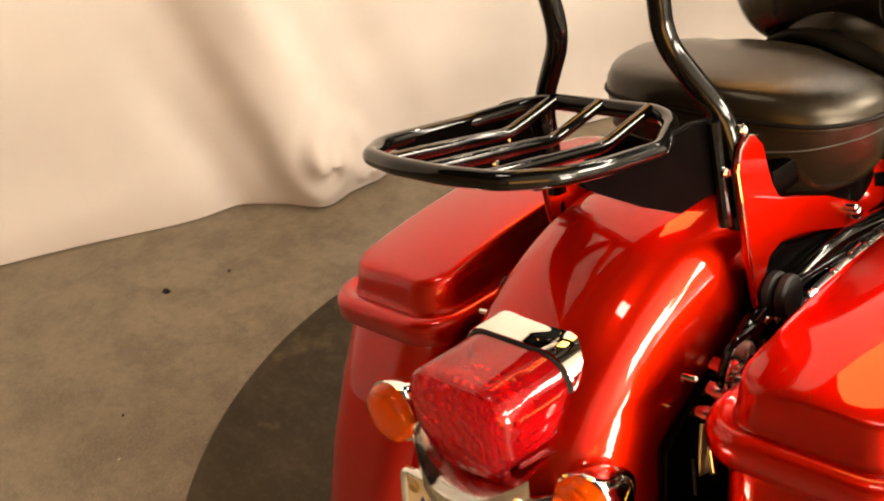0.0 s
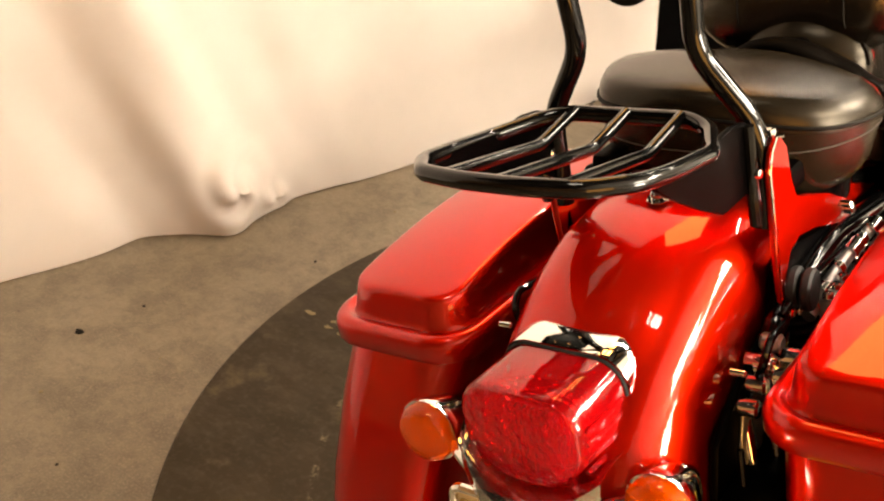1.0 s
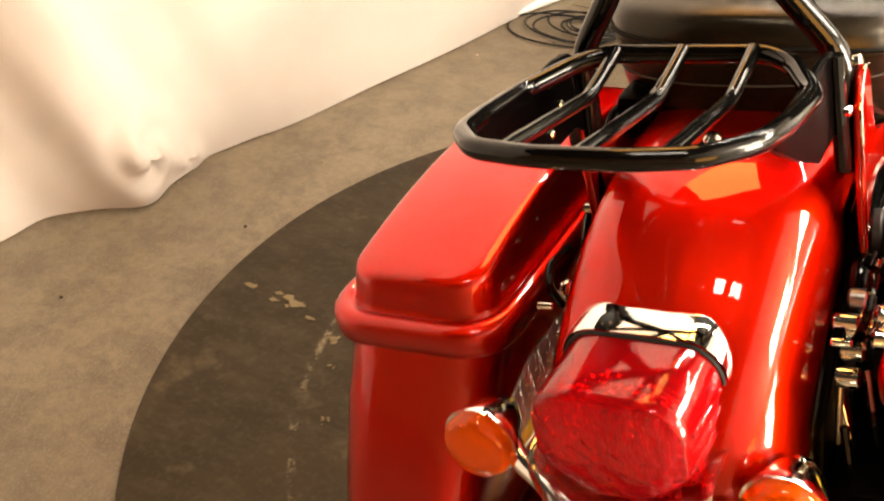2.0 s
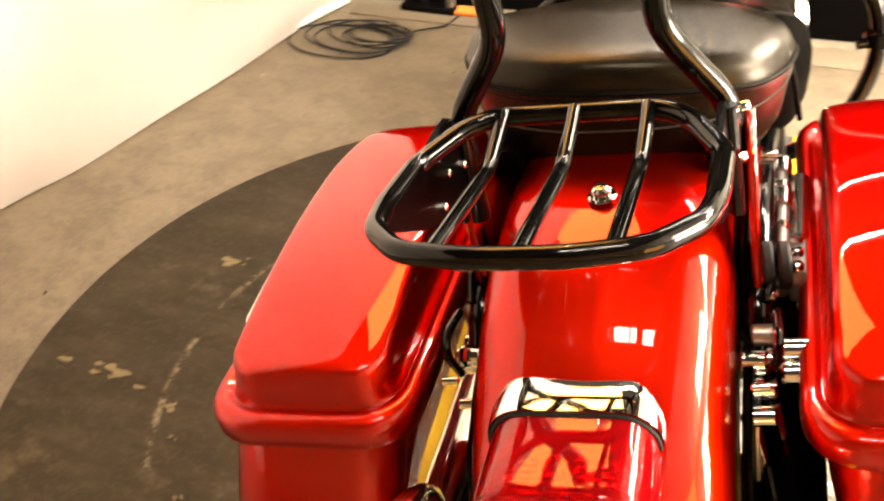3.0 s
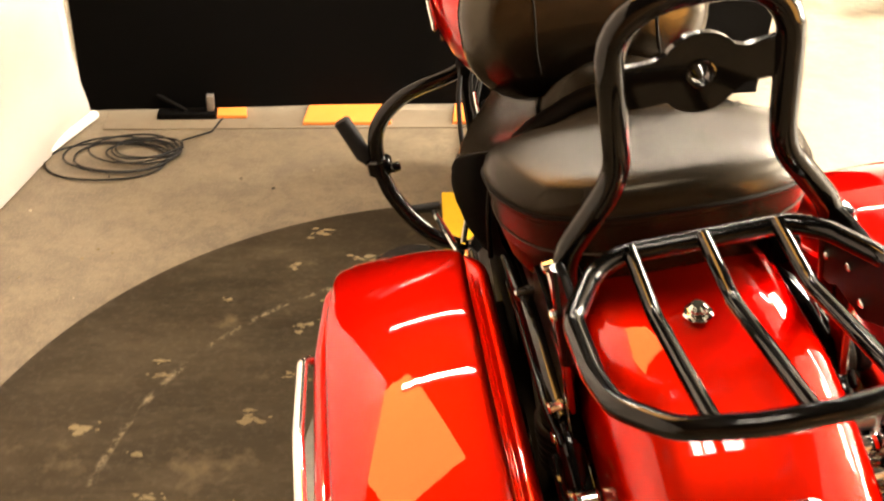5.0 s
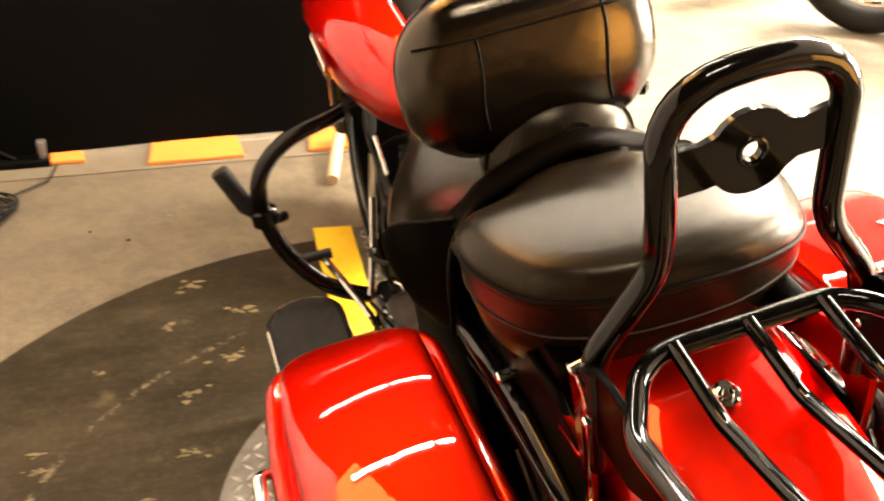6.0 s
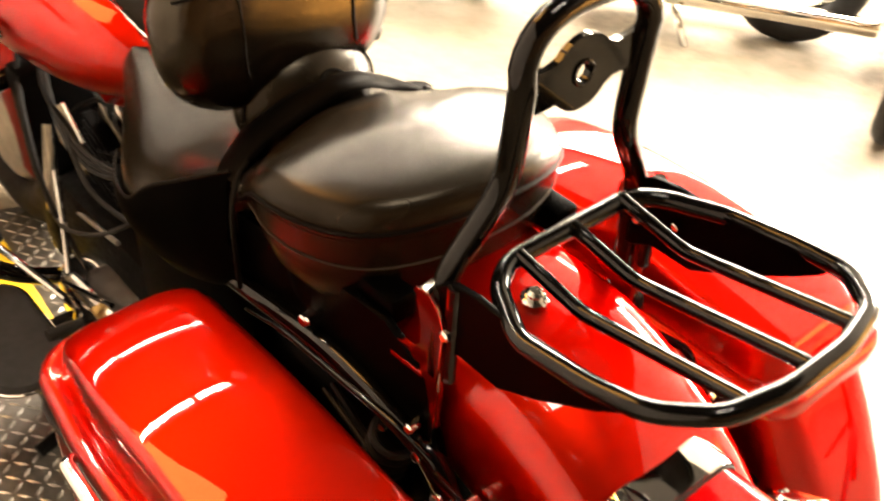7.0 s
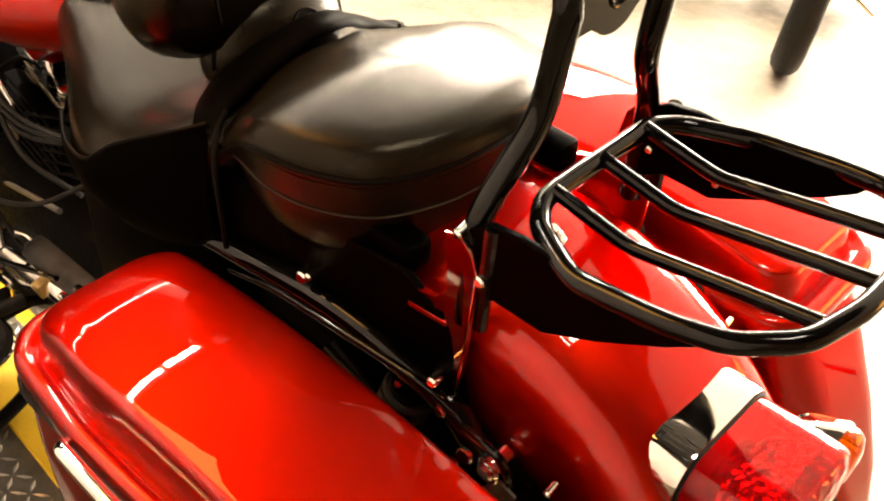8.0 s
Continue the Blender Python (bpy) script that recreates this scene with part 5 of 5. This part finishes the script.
for k in range(3):
    part("wiring", tube(spline([(-0.09, 1.16, 0.73 - 0.015 * k), (-0.135, 1.05 - 0.02 * k, 0.70 - 0.02 * k), (-0.14, 0.90, 0.66 - 0.015 * k), (-0.12, 0.74, 0.68)], 6), 0.0035, 6), RUBBER, bike, "black engine wiring")
part("oil_cooler", box(-0.15, 1.13, 0.30, 0.12, 1.19, 0.70, 0.012), ENGINE_BLACK, bike, "black oil cooler")
part("battery_box", box(-0.12, 0.42, 0.40, 0.12, 0.68, 0.72, 0.02), ENGINE_BLACK, bike, "black battery box")
part("oil_line", tube(spline([(-0.14, 0.46, 0.52), (-0.18, 0.62, 0.46), (-0.17, 0.78, 0.42)], 6), 0.007, 8), CHROME, bike, "chrome oil line")
part("transmission", box(-0.12, 0.50, 0.20, 0.12, 0.76, 0.40, 0.03), ENGINE_BLACK, bike)

# front end
front = part("front_wheel", tube([(0, 1.725 + 0.275 * math.cos(a), 0.355 + 0.275 * math.sin(a)) for a in [2 * math.pi * k / 48 for k in range(48)]], 0.062, 14, closed=True), RUBBER, bike, "black front tyre")
part("rim", disc((0, 1.725, 0.355), (1, 0, 0), 0.218, 0.09, 48, 0.012), STEEL, front, "cast metal wheel rim")
ff = []
for k in range(25):
    a = radians(190 - 150 * k / 24)
    ff.append([(x, 1.725 + (0.385 - d) * math.cos(a), 0.355 + (0.385 - d) * math.sin(a)) for x, d in ((-0.085, 0.12), (-0.083, 0.06), (-0.07, 0.025), (-0.04, 0.006), (0, 0), (0.04, 0.006), (0.07, 0.025), (0.083, 0.06), (0.085, 0.12))])
ff_bm = loft(ff, around=False)
bmesh.ops.solidify(ff_bm, geom=ff_bm.faces[:], thickness=0.004)
part("front_fender", ff_bm, RED, bike, "glossy red front fender", sharp=60)
for s in (-1, 1):
    part("fork_leg", tube([(s * 0.088, 1.735, 0.34), (s * 0.088, 1.40, 1.02)], 0.024, 18), BLACK, bike, "black fork leg")
    part("handlebar", tube(spline([(0.0, 1.42, 1.07), (s * 0.10, 1.41, 1.08), (s * 0.22, 1.36, 1.17), (s * 0.34, 1.22, 1.17), (s * 0.42, 1.08, 1.14)], 6), 0.0135, 12), CHROME, bike, "chrome handlebar half")
    part("grip", tube([(s * 0.36, 1.19, 1.165), (s * 0.43, 1.06, 1.135)], 0.018, 14), RUBBER, bike, "black rubber grip")
    part("lever", tube([(s * 0.35, 1.24, 1.16), (s * 0.45, 1.10, 1.13)], 0.006, 8), CHROME, bike, "chrome control lever")
nacelle = part("headlamp_nacelle", loft([[(r * 1.1 * math.cos(t), y, 0.98 + r * math.sin(t)) for t in [2 * math.pi * k / 32 for k in range(32)]] for y, r in ((1.40, 0.07), (1.46, 0.115), (1.54, 0.125), (1.60, 0.115), (1.62, 0.10))]), CHROME, bike, "chrome headlamp nacelle", sharp=50)
part("headlamp_glass", disc((0, 1.618, 0.98), (0, 1, 0), 0.095, 0.012, 32, 0.005), STEEL, nacelle)


# ---- parked motorcycles on the bright floor ----
def parked_bike(name_label, colour):
    ob = root("parked_motorcycle", name_label, "motorcycle", None, "parked motorcycles")
    for y, r, w in ((0.0, 0.255, 0.075), (1.62, 0.265, 0.060)):
        z = r + w
        tyre = part("tyre", tube([(0, y + r * math.cos(a), z + r * math.sin(a)) for a in [2 * math.pi * k / 40 for k in range(40)]], w, 12, closed=True), RUBBER, ob, "black tyre")
        part("rim", tube([(0, y + (r - w * 0.9) * math.cos(a), z + (r - w * 0.9) * math.sin(a)) for a in [2 * math.pi * k / 40 for k in range(40)]], 0.018, 8, closed=True), CHROME, tyre, "chrome rim")
        part("hub", disc((0, y, z), (1, 0, 0), 0.05, 0.14, 20, 0.01), CHROME, tyre)
        for k in range(10):
            a = 2 * math.pi * k / 10
            part("spoke", tube([(0.02, y + 0.045 * math.cos(a), z + 0.045 * math.sin(a)), (0, y + (r - w) * math.cos(a + 0.3), z + (r - w) * math.sin(a + 0.3))], 0.005, 5), CHROME, tyre)
        rings = []
        for k in range(17):
            a = radians(185 - 140 * k / 16) if y < 1 else radians(170 - 120 * k / 16)
            rings.append([(x, y + (r + w + 0.04 - d) * math.cos(a), z + (r + w + 0.04 - d) * math.sin(a)) for x, d in ((-w - 0.02, 0.10), (-w - 0.015, 0.03), (-w * 0.6, 0.006), (0, 0), (w * 0.6, 0.006), (w + 0.015, 0.03), (w + 0.02, 0.10))])
        f = loft(rings, around=False)
        bmesh.ops.solidify(f, geom=f.faces[:], thickness=0.004)
        part("fender", f, colour, ob, sharp=60)
    part("engine", box(-0.15, 0.52, 0.16, 0.15, 0.98, 0.48, 0.04), CHROME, ob, "chrome engine casing")
    for y, t in ((0.66, 20), (0.86, -20)):
        part("cylinder", placed(box(-0.085, -0.07, 0, 0.085, 0.07, 0.24, 0.02), pose(0, y, 0.44, -t, 0, 0)), STEEL, ob, "finned cylinder")
    part("tank", ball((0, 0.98, 0.80), 0.15, 0.27, 0.12), colour, ob)
    part("seat", ball((0, 0.42, 0.72), 0.15, 0.32, 0.085), LEATHER, ob, "black leather seat")
    for s in (-1, 1):
        part("fork", tube([(s * 0.10, 1.62, 0.33), (s * 0.10, 1.28, 0.98)], 0.026, 12), CHROME, ob, "chrome fork leg")
        part("exhaust", tube(bent([(s * 0.12, 0.95, 0.40), (s * 0.19, 0.85, 0.22), (s * 0.20, -0.30, 0.20)], 0.1), 0.042, 14), CHROME, ob, "chrome exhaust pipe")
        part("handlebar", tube(spline([(0, 1.25, 1.02), (s * 0.2, 1.2, 1.10), (s * 0.40, 1.0, 1.08)], 5), 0.013, 8), CHROME, ob)
    part("headlamp", ball((0, 1.42, 0.92), 0.09, 0.10, 0.09), CHROME, ob, "chrome headlamp")
    part("frame", tube(bent([(0, 0.1, 0.60), (0, 0.45, 0.56), (0, 0.50, 0.17), (0, 1.02, 0.17), (0, 1.30, 0.85)], 0.08), 0.022), BLACK, ob)
    part("stand", tube([(-0.05, 0.6, 0.17), (-0.30, 0.55, 0.03)], 0.013, 8), CHROME, ob)
    return ob


grey_paint = painted("dark_grey_paint", (0.03, 0.03, 0.035), 0.25, 0.0)
first = parked_bike("chrome and black motorcycle parked on the bright floor", grey_paint)
first.matrix_world = pose(3.53, 1.88, 0, 0, -6, 53.6)
copy_thing(first, pose(4.465, 1.575, 0, 0, -2, 110))
copy_thing(first, pose(4.45, 2.75, 0, 0, -6, 56))
copy_thing(first, pose(1.95, 3.45, 0, 0, -6, -80))
